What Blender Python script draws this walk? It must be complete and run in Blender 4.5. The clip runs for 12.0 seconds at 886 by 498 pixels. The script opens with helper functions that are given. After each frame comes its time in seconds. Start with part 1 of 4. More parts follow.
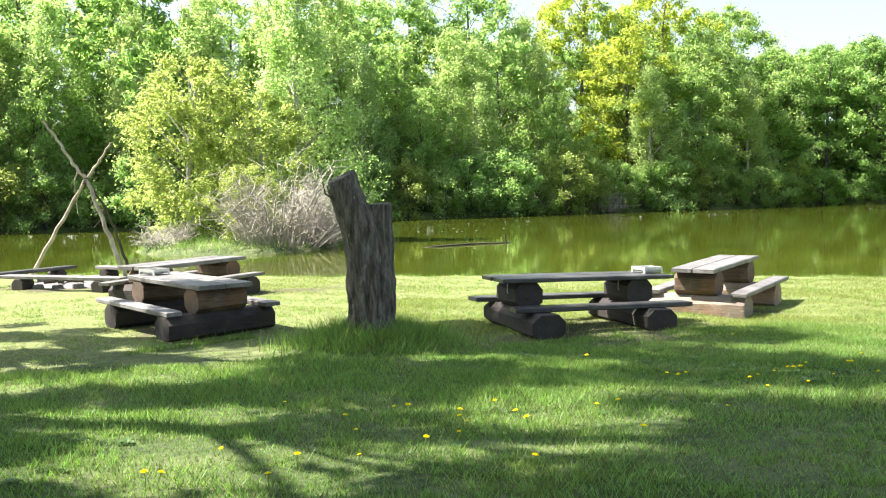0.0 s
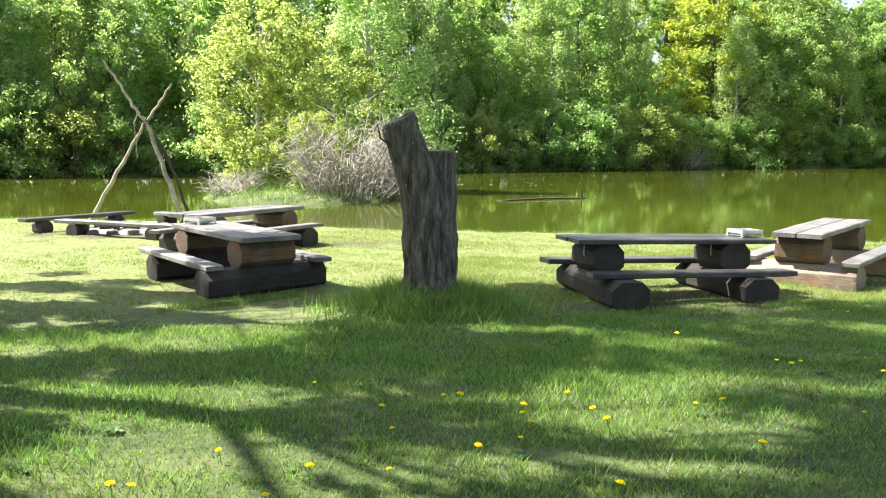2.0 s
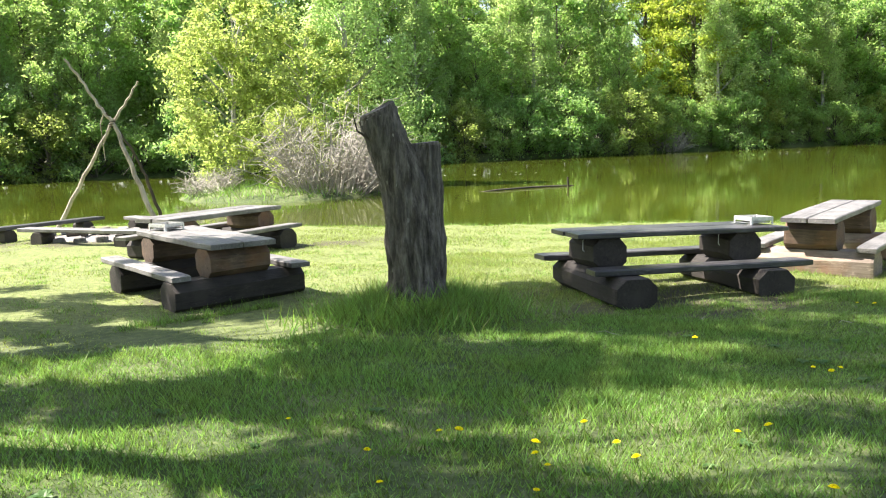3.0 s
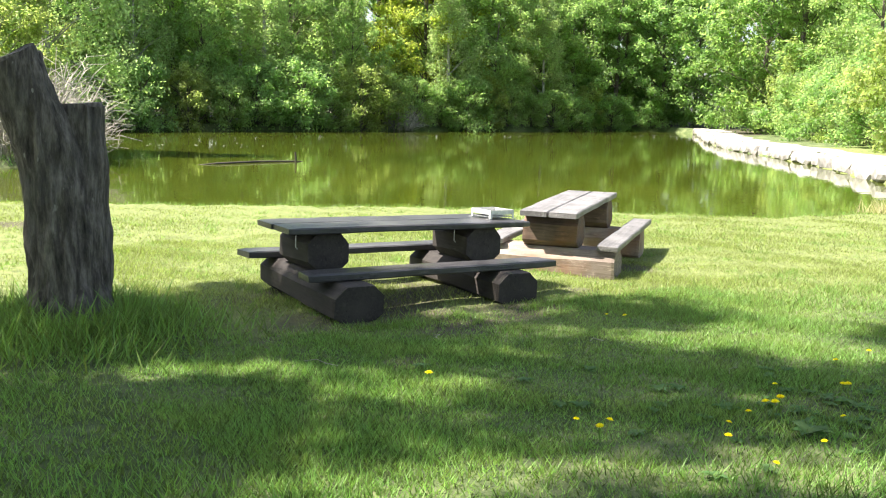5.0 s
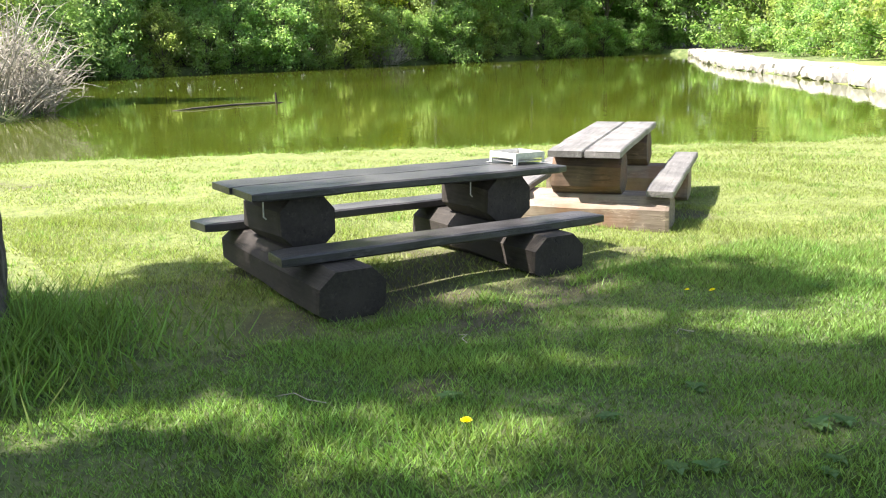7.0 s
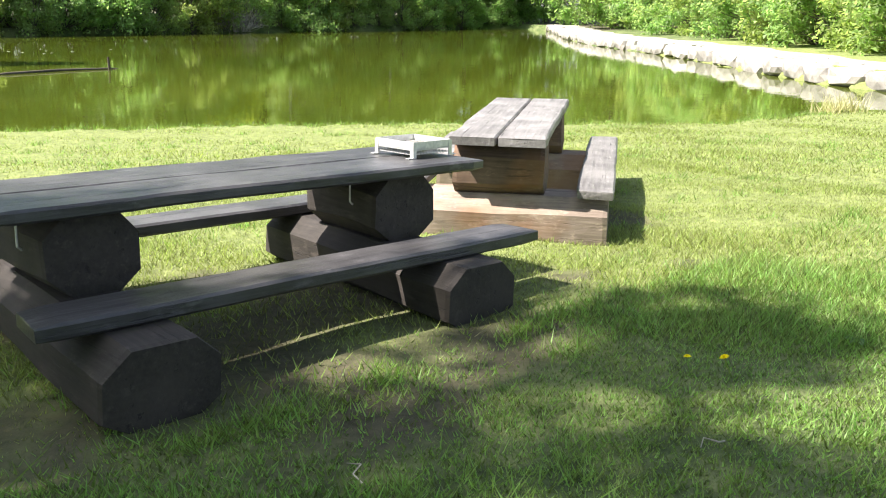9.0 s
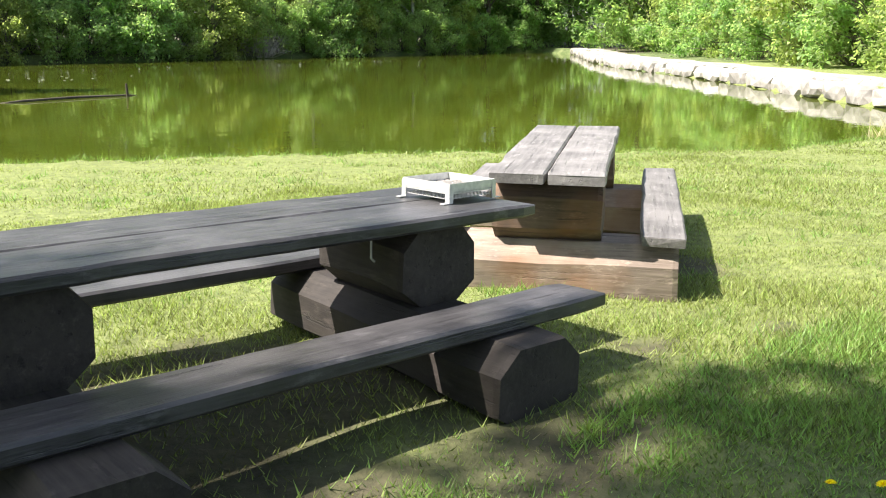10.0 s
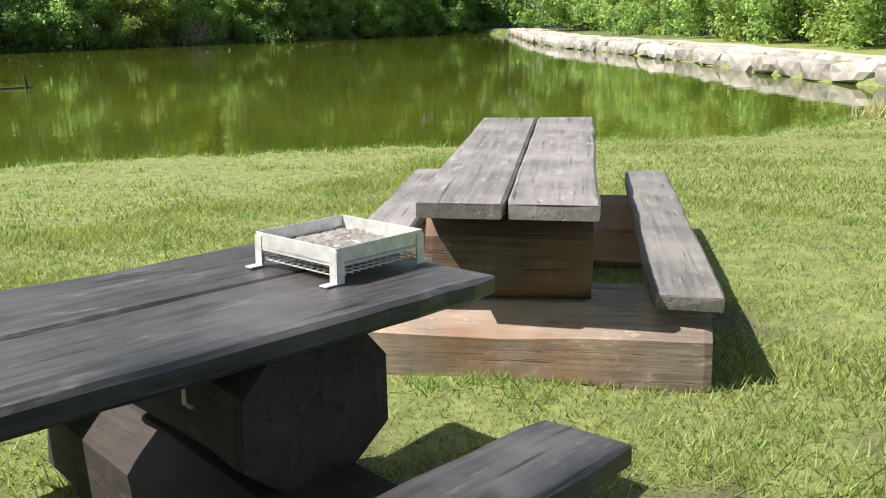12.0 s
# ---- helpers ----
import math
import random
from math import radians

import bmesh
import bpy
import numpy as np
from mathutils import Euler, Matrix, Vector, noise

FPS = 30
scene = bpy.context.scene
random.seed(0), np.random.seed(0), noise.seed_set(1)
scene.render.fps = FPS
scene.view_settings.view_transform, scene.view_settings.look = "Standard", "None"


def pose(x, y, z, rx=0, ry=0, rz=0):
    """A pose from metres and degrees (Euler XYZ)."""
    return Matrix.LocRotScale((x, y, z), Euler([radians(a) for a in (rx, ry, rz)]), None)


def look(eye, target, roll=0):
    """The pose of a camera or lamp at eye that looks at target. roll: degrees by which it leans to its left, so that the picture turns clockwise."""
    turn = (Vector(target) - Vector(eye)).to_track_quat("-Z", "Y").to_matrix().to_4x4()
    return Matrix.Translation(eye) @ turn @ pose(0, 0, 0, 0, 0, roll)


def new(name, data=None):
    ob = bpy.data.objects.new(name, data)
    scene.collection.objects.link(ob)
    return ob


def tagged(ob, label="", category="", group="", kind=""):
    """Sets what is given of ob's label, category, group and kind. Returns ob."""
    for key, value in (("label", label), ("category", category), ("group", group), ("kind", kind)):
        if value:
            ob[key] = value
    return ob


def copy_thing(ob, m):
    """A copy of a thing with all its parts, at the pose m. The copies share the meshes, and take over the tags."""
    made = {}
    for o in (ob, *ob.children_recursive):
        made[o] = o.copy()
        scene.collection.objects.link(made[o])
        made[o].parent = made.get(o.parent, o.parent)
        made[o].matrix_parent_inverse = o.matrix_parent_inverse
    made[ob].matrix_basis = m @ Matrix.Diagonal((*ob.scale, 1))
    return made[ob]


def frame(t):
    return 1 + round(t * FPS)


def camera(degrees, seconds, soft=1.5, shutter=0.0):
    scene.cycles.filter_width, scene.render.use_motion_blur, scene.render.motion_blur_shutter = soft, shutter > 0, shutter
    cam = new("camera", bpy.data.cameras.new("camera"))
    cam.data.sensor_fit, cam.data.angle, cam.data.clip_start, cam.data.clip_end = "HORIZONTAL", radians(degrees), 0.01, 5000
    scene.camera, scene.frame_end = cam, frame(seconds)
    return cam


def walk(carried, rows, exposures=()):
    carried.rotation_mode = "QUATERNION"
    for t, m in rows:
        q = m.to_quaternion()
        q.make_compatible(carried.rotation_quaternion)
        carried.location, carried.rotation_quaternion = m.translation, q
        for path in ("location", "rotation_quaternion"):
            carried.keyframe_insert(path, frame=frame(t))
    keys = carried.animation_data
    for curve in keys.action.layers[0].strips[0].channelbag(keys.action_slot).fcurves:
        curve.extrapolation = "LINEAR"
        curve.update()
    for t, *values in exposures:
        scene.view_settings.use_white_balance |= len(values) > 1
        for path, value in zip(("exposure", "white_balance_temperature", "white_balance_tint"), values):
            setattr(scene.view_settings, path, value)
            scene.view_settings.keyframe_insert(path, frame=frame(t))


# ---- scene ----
cam = camera(51.7, 12.0, 1.1)
PATH = [
    (0, (-5.752, -12.646, 2.245), (-5.038, -10.782, 2.113), -1.0),
    (0.5, (-5.597, -12.365, 2.214), (-4.916, -10.496, 2.006), 0.5),
    (1, (-5.484, -11.981, 2.213), (-4.778, -10.122, 1.996), -0.8),
    (1.5, (-5.303, -11.593, 2.173), (-4.695, -9.697, 1.995), -1.0),
    (2, (-5.144, -11.225, 2.156), (-4.585, -9.319, 1.923), 0.1),
    (2.5, (-5.041, -10.75, 2.157), (-4.487, -8.843, 1.915), -1.3),
    (4.5, (-4.049, -8.766, 2.151), (-3.118, -7.021, 1.849), 0.9),
    (5, (-3.727, -8.334, 2.103), (-2.619, -6.699, 1.792), 1.4),
    (5.5, (-3.448, -7.87, 2.071), (-2.301, -6.283, 1.663), -0.0),
    (6, (-3.147, -7.367, 2.062), (-2.038, -5.769, 1.597), -0.4),
    (6.5, (-2.872, -6.801, 2.006), (-1.77, -5.193, 1.559), -1.2),
    (8.5, (-1.492, -4.654, 1.758), (-0.265, -3.154, 1.263), 0.9),
    (9, (-1.175, -4.135, 1.722), (0.165, -2.739, 1.214), 0.6),
    (9.5, (-0.798, -3.675, 1.68), (0.525, -2.262, 1.176), -1.3),
    (10, (-0.453, -3.227, 1.65), (0.858, -1.788, 1.192), 0.1),
    (10.5, (-0.152, -2.869, 1.63), (1.245, -1.539, 1.102), -2.1),
    (11, (0.312, -2.423, 1.585), (1.695, -1.06, 1.108), -1.8),
    (11.5, (0.742, -2.018, 1.527), (2.151, -0.704, 0.991), 0.5),
    (12, (1.177, -1.698, 1.512), (2.57, -0.351, 1.019), -0.9),
]
walk(cam, [(t, look(eye, target, roll)) for t, eye, target, roll in PATH],
     [(0, 1.92), (2.5, 1.85), (5, 1.88), (6.5, 1.92), (8.5, 1.82), (10, 1.62), (11, 1.38), (12, 1.02)])

# ---- world, sun, exposure ----
SUN_EL, SUN_AZ = 55.0, radians(148)   # direction towards the sun
to_sun = Vector((math.cos(radians(SUN_EL)) * math.cos(SUN_AZ), math.cos(radians(SUN_EL)) * math.sin(SUN_AZ), math.sin(radians(SUN_EL))))
world = bpy.data.worlds.new("sky")
scene.world = world
world.use_nodes = True
wn = world.node_tree
sky = wn.nodes.new("ShaderNodeTexSky")
sky.sky_type = "NISHITA"
sky.sun_disc = False
sky.sun_elevation = radians(SUN_EL)
sky.sun_rotation = math.pi / 2 - SUN_AZ
sky.dust_density = 2.0
wn.nodes["Background"].inputs["Strength"].default_value = 0.08
haze = wn.nodes.new("ShaderNodeHueSaturation")
haze.inputs["Saturation"].default_value = 0.75
wn.links.new(sky.outputs[0], haze.inputs["Color"])
wn.links.new(haze.outputs[0], wn.nodes["Background"].inputs["Color"])
sun = new("sun", bpy.data.lights.new("sun", "SUN"))
sun.data.energy, sun.data.angle, sun.data.color = 5.0, radians(0.53), (1.0, 0.915, 0.82)
sun.matrix_world = look((0, 0, 30), Vector((0, 0, 30)) - to_sun)


# ---- materials ----
def material(name):
    m = bpy.data.materials.new(name)
    m.use_nodes = True
    return m, m.node_tree.nodes, m.node_tree.links, m.node_tree.nodes["Principled BSDF"]


def noise_node(n, l, scale, detail=6.0, rough=0.6, stretch=None, coord="Object"):
    tc, mp, no = n.new("ShaderNodeTexCoord"), n.new("ShaderNodeMapping"), n.new("ShaderNodeTexNoise")
    l.new(tc.outputs[coord], mp.inputs["Vector"])
    if stretch:
        mp.inputs["Scale"].default_value = stretch
    l.new(mp.outputs[0], no.inputs["Vector"])
    no.inputs["Scale"].default_value, no.inputs["Detail"].default_value, no.inputs["Roughness"].default_value = scale, detail, rough
    return no.outputs["Fac"]


def ramp(n, l, fac, stops):
    r = n.new("ShaderNodeValToRGB")
    while len(r.color_ramp.elements) < len(stops):
        r.color_ramp.elements.new(0.5)
    for e, (p, c) in zip(r.color_ramp.elements, stops):
        e.position, e.color = p, (*c, 1)
    l.new(fac, r.inputs[0])
    return r.outputs[0]


def mix(n, l, fac, a, b, kind="MIX"):
    m = n.new("ShaderNodeMix")
    m.data_type, m.blend_type = "RGBA", kind
    for sock, v in ((m.inputs[0], fac), (m.inputs[6], a), (m.inputs[7], b)):
        if isinstance(v, (int, float)):
            sock.default_value = v
        elif isinstance(v, tuple):
            sock.default_value = (*v, 1)
        else:
            l.new(v, sock)
    return m.outputs[2]


def bump(n, l, height, strength, distance, bsdf):
    b = n.new("ShaderNodeBump")
    b.inputs["Strength"].default_value, b.inputs["Distance"].default_value = strength, distance
    l.new(height, b.inputs["Height"])
    l.new(b.outputs[0], bsdf.inputs["Normal"])


def wood(name, dark, light, stretch, rough=0.75, rust=0.0):
    """Weathered timber with long grain, drying cracks and blotches."""
    m, n, l, b = material(name)
    info = n.new("ShaderNodeObjectInfo")
    grain = noise_node(n, l, 7.0, 9.0, 0.68, stretch)
    blotch = noise_node(n, l, 2.2, 4.0, 0.6)
    c = ramp(n, l, grain, [(0.3, dark), (0.5, tuple((a + d) / 2 for a, d in zip(dark, light))), (0.72, light)])
    c = mix(n, l, ramp(n, l, blotch, [(0.42, (0, 0, 0)), (0.66, (0.7, 0.7, 0.7))]), c, tuple(v * 1.35 for v in light))
    scuff = noise_node(n, l, 9.0, 6.0, 0.75, tuple(0.5 + 0.25 * v for v in stretch))
    c = mix(n, l, ramp(n, l, scuff, [(0.56, (0, 0, 0)), (0.68, (0.65, 0.65, 0.65))]), c, tuple(min(0.6, v * 1.9) for v in light))
    if rust:
        warm = noise_node(n, l, 1.7, 3.0, 0.5)
        c = mix(n, l, ramp(n, l, warm, [(0.5, (0, 0, 0)), (0.64, (rust, rust, rust))]), c, (0.2, 0.09, 0.035))
    hs = n.new("ShaderNodeHueSaturation")
    mr = n.new("ShaderNodeMapRange")
    mr.inputs["To Min"].default_value, mr.inputs["To Max"].default_value = 0.85, 1.15
    l.new(info.outputs["Random"], mr.inputs[0])
    l.new(mr.outputs[0], hs.inputs["Value"])
    l.new(c, hs.inputs["Color"])
    crack = noise_node(n, l, 3.0, 5.0, 0.7, tuple(v * 1.6 for v in stretch))
    cr = ramp(n, l, crack, [(0.32, (0.4, 0.4, 0.4)), (0.4, (1, 1, 1))])
    l.new(mix(n, l, 1.0, hs.outputs[0], cr, "MULTIPLY"), b.inputs["Base Color"])
    b.inputs["Roughness"].default_value = rough
    both = n.new("ShaderNodeMath")
    both.operation = "MULTIPLY_ADD"
    l.new(grain, both.inputs[0])
    both.inputs[1].default_value = 0.5
    l.new(cr, both.inputs[2])
    bump(n, l, both.outputs[0], 0.5, 0.012, b)
    return m


GRAIN_X, GRAIN_Y, GRAIN_Z = (0.25, 5.0, 5.0), (5.0, 0.25, 5.0), (5.0, 5.0, 0.3)
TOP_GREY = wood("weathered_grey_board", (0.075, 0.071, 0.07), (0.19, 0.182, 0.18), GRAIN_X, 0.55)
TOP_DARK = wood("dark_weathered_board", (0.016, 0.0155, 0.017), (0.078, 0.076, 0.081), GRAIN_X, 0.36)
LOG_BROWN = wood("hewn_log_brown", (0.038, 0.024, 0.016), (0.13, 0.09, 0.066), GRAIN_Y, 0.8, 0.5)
# near-black: the shade on these logs is put into the wood colour
LOG_SHADED = wood("hewn_log_shaded", (0.009, 0.007, 0.006), (0.040, 0.033, 0.029), GRAIN_Y, 0.8)
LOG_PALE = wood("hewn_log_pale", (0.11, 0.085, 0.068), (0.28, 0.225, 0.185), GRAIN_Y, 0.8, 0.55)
POLE = wood("bare_pole", (0.14, 0.11, 0.08), (0.42, 0.37, 0.30), GRAIN_Z, 0.8)
POLE_DARK = wood("bark_pole", (0.02, 0.017, 0.015), (0.08, 0.065, 0.05), GRAIN_Z, 0.9)
TWIG = wood("dry_twigs", (0.2, 0.185, 0.155), (0.40, 0.37, 0.32), GRAIN_Z, 0.9)
TRUNK = wood("tree_bark", (0.045, 0.038, 0.03), (0.14, 0.12, 0.095), GRAIN_Z, 0.95)
BIRCH = wood("birch_bark", (0.16, 0.155, 0.14), (0.42, 0.40, 0.37), (4.0, 4.0, 3.0), 0.8)


def bark():
    m, n, l, b = material("stump_bark")
    furrow = noise_node(n, l, 5.0, 8.0, 0.72, (2.6, 2.6, 0.5))
    patch = noise_node(n, l, 1.6, 5.0, 0.65)
    c = ramp(n, l, furrow, [(0.32, (0.014, 0.011, 0.01)), (0.48, (0.11, 0.095, 0.08)), (0.7, (0.36, 0.32, 0.28))])
    c = mix(n, l, ramp(n, l, patch, [(0.5, (0, 0, 0)), (0.68, (0.6, 0.6, 0.6))]), c, (0.13, 0.125, 0.12))
    fleck = noise_node(n, l, 14.0, 2.0, 0.5, (1.0, 1.0, 0.5))
    c = mix(n, l, ramp(n, l, fleck, [(0.70, (0, 0, 0)), (0.74, (0.8, 0.8, 0.8))]), c, (0.42, 0.39, 0.35))
    l.new(c, b.inputs["Base Color"])
    b.inputs["Roughness"].default_value = 0.9
    bump(n, l, furrow, 1.0, 0.09, b)
    return m


BARK = bark()


def end_grain():
    m, n, l, b = material("cut_end_grain")
    tc, w = n.new("ShaderNodeTexCoord"), n.new("ShaderNodeTexWave")
    w.wave_type, w.rings_direction = "RINGS", "Z"
    w.inputs["Scale"].default_value, w.inputs["Distortion"].default_value = 9.0, 3.0
    l.new(tc.outputs["Object"], w.inputs["Vector"])
    c = ramp(n, l, w.outputs["Fac"], [(0.0, (0.10, 0.085, 0.07)), (1.0, (0.24, 0.21, 0.18))])
    c = mix(n, l, ramp(n, l, noise_node(n, l, 6.0), [(0.4, (0, 0, 0)), (0.7, (0.7, 0.7, 0.7))]), c, (0.07, 0.06, 0.052))
    l.new(c, b.inputs["Base Color"])
    b.inputs["Roughness"].default_value = 0.9
    bump(n, l, w.outputs["Fac"], 0.3, 0.01, b)
    return m


CUT = end_grain()


def leaf(name, col, spread=0.06, through_light=0.72, values=(0.72, 1.32), patchy=False):
    """A leaf that lets light through, each one a little different."""
    m, n, l, b = material(name)
    geo, info = n.new("ShaderNodeNewGeometry"), n.new("ShaderNodeObjectInfo")
    hs = n.new("ShaderNodeHueSaturation")
    hs.inputs["Color"].default_value = (*col, 1)
    if patchy:
        broad = noise_node(n, l, 1.1, 5.0, 0.65)
        l.new(mix(n, l, ramp(n, l, broad, [(0.45, (0, 0, 0)), (0.7, (0.7, 0.7, 0.7))]), col, (0.215, 0.26, 0.075)), hs.inputs["Color"])
    hue, val = n.new("ShaderNodeMapRange"), n.new("ShaderNodeMapRange")
    hue.inputs["To Min"].default_value, hue.inputs["To Max"].default_value = 0.5 - spread * 0.5, 0.5 + spread * 0.5
    val.inputs["To Min"].default_value, val.inputs["To Max"].default_value = values
    add = n.new("ShaderNodeMath")
    add.operation = "ADD"
    l.new(geo.outputs["Random Per Island"], add.inputs[0])
    l.new(info.outputs["Random"], add.inputs[1])
    half = n.new("ShaderNodeMath")
    half.operation, half.inputs[1].default_value = "MULTIPLY", 0.5
    l.new(add.outputs[0], half.inputs[0])
    l.new(half.outputs[0], hue.inputs[0])
    l.new(geo.outputs["Random Per Island"], val.inputs[0])
    l.new(hue.outputs[0], hs.inputs["Hue"])
    l.new(val.outputs[0], hs.inputs["Value"])
    l.new(hs.outputs[0], b.inputs["Base Color"])
    b.inputs["Roughness"].default_value = 0.5
    b.inputs["Specular IOR Level"].default_value = 0.35
    tr, ms, out = n.new("ShaderNodeBsdfTranslucent"), n.new("ShaderNodeMixShader"), n["Material Output"]
    l.new(mix(n, l, 1.0, hs.outputs[0], (1.5, 1.6, 1.0), "MULTIPLY"), tr.inputs["Color"])
    ms.inputs[0].default_value = through_light
    l.new(b.outputs[0], ms.inputs[1])
    l.new(tr.outputs[0], ms.inputs[2])
    l.new(ms.outputs[0], out.inputs["Surface"])
    return m


LEAF_BIRCH = leaf("birch_leaves", (0.34, 0.42, 0.225))
LEAF_FRESH = leaf("fresh_leaves", (0.27, 0.365, 0.165))
LEAF_YELLOW = leaf("yellow_leaves", (0.33, 0.37, 0.085), 0.04)
LEAF_LIME = leaf("lime_leaves", (0.29, 0.34, 0.135), 0.04)
LEAF_DARK = leaf("dark_leaves", (0.21, 0.31, 0.12))
GRASS = leaf("grass_blades", (0.15, 0.235, 0.06), 0.08, 0.4, (0.3, 1.9), True)
# the same lawn grass with warm sunlight put into its colour
GRASS_SUNLIT = leaf("sunlit_grass_blades", (0.205, 0.255, 0.082), 0.07, 0.4, (0.4, 1.7), True)
GRASS_TALL = leaf("tall_grass", (0.175, 0.255, 0.065), 0.08, 0.4, (0.5, 1.6))
REED = leaf("dry_grass", (0.42, 0.40, 0.22), 0.06, 0.3)
WEED = leaf("weed_leaves", (0.10, 0.20, 0.06), 0.05, 0.35)
PALE_PAD = leaf("floating_leaves", (0.30, 0.34, 0.22), 0.05, 0.2)
PETAL = leaf("dandelion_petals", (0.92, 0.80, 0.02), 0.015, 0.2)


def ground_material():
    m, n, l, b = material("lawn_soil")
    at = n.new("ShaderNodeAttribute")
    at.attribute_name = "bare"
    fine, broad = noise_node(n, l, 9.0, 8.0, 0.7), noise_node(n, l, 0.7, 5.0, 0.6)
    green = ramp(n, l, fine, [(0.3, (0.022, 0.038, 0.011)), (0.55, (0.075, 0.11, 0.032)), (0.75, (0.17, 0.20, 0.07))])
    green = mix(n, l, ramp(n, l, broad, [(0.45, (0, 0, 0)), (0.7, (0.6, 0.6, 0.6))]), green, (0.25, 0.265, 0.125))
    # the "dry" mask paints the sunlit zone of the lawn paler and yellower
    dry = n.new("ShaderNodeAttribute")
    dry.attribute_name = "dry"
    green = mix(n, l, dry.outputs["Fac"], green, ramp(n, l, fine, [(0.3, (0.07, 0.092, 0.028)), (0.55, (0.175, 0.21, 0.066)), (0.75, (0.265, 0.285, 0.11))]))
    # bare soil, darkened further to carry the shade under the table
    soil = ramp(n, l, noise_node(n, l, 16.0, 8.0, 0.7), [(0.3, (0.02, 0.0145, 0.0105)), (0.7, (0.09, 0.068, 0.051))])
    l.new(mix(n, l, at.outputs["Fac"], green, soil), b.inputs["Base Color"])
    b.inputs["Roughness"].default_value = 0.95
    bump(n, l, fine, 0.8, 0.05, b)
    return m


def water_material():
    m, n, l, b = material("green_pond_water")
    c = ramp(n, l, noise_node(n, l, 0.12, 4.0, 0.6), [(0.35, (0.042, 0.058, 0.006)), (0.7, (0.072, 0.092, 0.011))])
    l.new(c, b.inputs["Base Color"])
    b.inputs["Roughness"].default_value = 0.025
    b.inputs["IOR"].default_value = 1.33
    ripple = noise_node(n, l, 1.6, 3.0, 0.55)
    bump(n, l, ripple, 0.075, 0.05, b)
    return m


def stone_material(name, lo, hi, scale=2.5):
    m, n, l, b = material(name)
    g = noise_node(n, l, scale, 9.0, 0.7)
    c = ramp(n, l, g, [(0.3, lo), (0.7, hi)])
    stain = noise_node(n, l, scale * 0.4, 4.0, 0.6)
    c = mix(n, l, ramp(n, l, stain, [(0.55, (0, 0, 0)), (0.7, (0.5, 0.5, 0.5))]), c, (0.38, 0.26, 0.17))
    info, hs, mr = n.new("ShaderNodeObjectInfo"), n.new("ShaderNodeHueSaturation"), n.new("ShaderNodeMapRange")
    mr.inputs["To Min"].default_value, mr.inputs["To Max"].default_value = 0.7, 1.15
    l.new(info.outputs["Random"], mr.inputs[0])
    l.new(mr.outputs[0], hs.inputs["Value"])
    l.new(c, hs.inputs["Color"])
    l.new(hs.outputs[0], b.inputs["Base Color"])
    b.inputs["Roughness"].default_value = 0.9
    bump(n, l, g, 0.7, 0.05, b)
    return m


LAWN, WATER = ground_material(), water_material()
STONE = stone_material("pale_bank_stone", (0.22, 0.205, 0.185), (0.46, 0.44, 0.41), 1.6)
GRAVEL = stone_material("pale_path_gravel", (0.34, 0.32, 0.28), (0.52, 0.50, 0.45), 12.0)
ASH = stone_material("ash_and_rubble", (0.10, 0.095, 0.09), (0.36, 0.345, 0.33), 9.0)


def steel():
    m, n, l, b = material("galvanised_steel")
    g = noise_node(n, l, 22.0, 5.0, 0.6)
    l.new(ramp(n, l, g, [(0.35, (0.55, 0.56, 0.56)), (0.7, (0.8, 0.8, 0.79))]), b.inputs["Base Color"])
    b.inputs["Metallic"].default_value = 0.45
    b.inputs["Roughness"].default_value = 0.42
    bump(n, l, g, 0.15, 0.004, b)
    return m


STEEL = steel()


# ---- mesh helpers ----
def link(name, verts, faces, mat, parent=None, label="", smooth=False):
    """One mesh object from vertex and face arrays (all faces with the same number of corners, or a list)."""
    me = bpy.data.meshes.new(name)
    if isinstance(faces, np.ndarray):
        v, f = np.asarray(verts, np.float32), np.asarray(faces, np.int32)
        me.vertices.add(len(v))
        me.vertices.foreach_set("co", v.ravel())
        me.loops.add(f.size)
        me.loops.foreach_set("vertex_index", f.ravel())
        me.polygons.add(len(f))
        me.polygons.foreach_set("loop_start", np.arange(0, f.size, f.shape[1], dtype=np.int32))
        me.update(calc_edges=True)
        me.validate()
    else:
        me.from_pydata([tuple(p) for p in verts], [], faces)
    me.materials.append(mat)
    if smooth:
        me.polygons.foreach_set("use_smooth", [True] * len(me.polygons))
    ob = new(name, me)
    ob.parent = parent
    if label:
        ob["label"] = label
    return ob


def part(name, bm, mat, parent, label="", smooth=False):
    me = bpy.data.meshes.new(name)
    bmesh.ops.recalc_face_normals(bm, faces=bm.faces)
    bm.to_mesh(me)
    bm.free()
    me.materials.append(mat)
    if smooth:
        me.polygons.foreach_set("use_smooth", [True] * len(me.polygons))
    ob = new(name, me)
    ob.parent = parent
    if label:
        ob["label"] = label
    return ob


def thing(name, m, label, category, group="", kind=""):
    ob = tagged(new(name), label, category, group, kind)
    ob.matrix_basis = m
    return ob


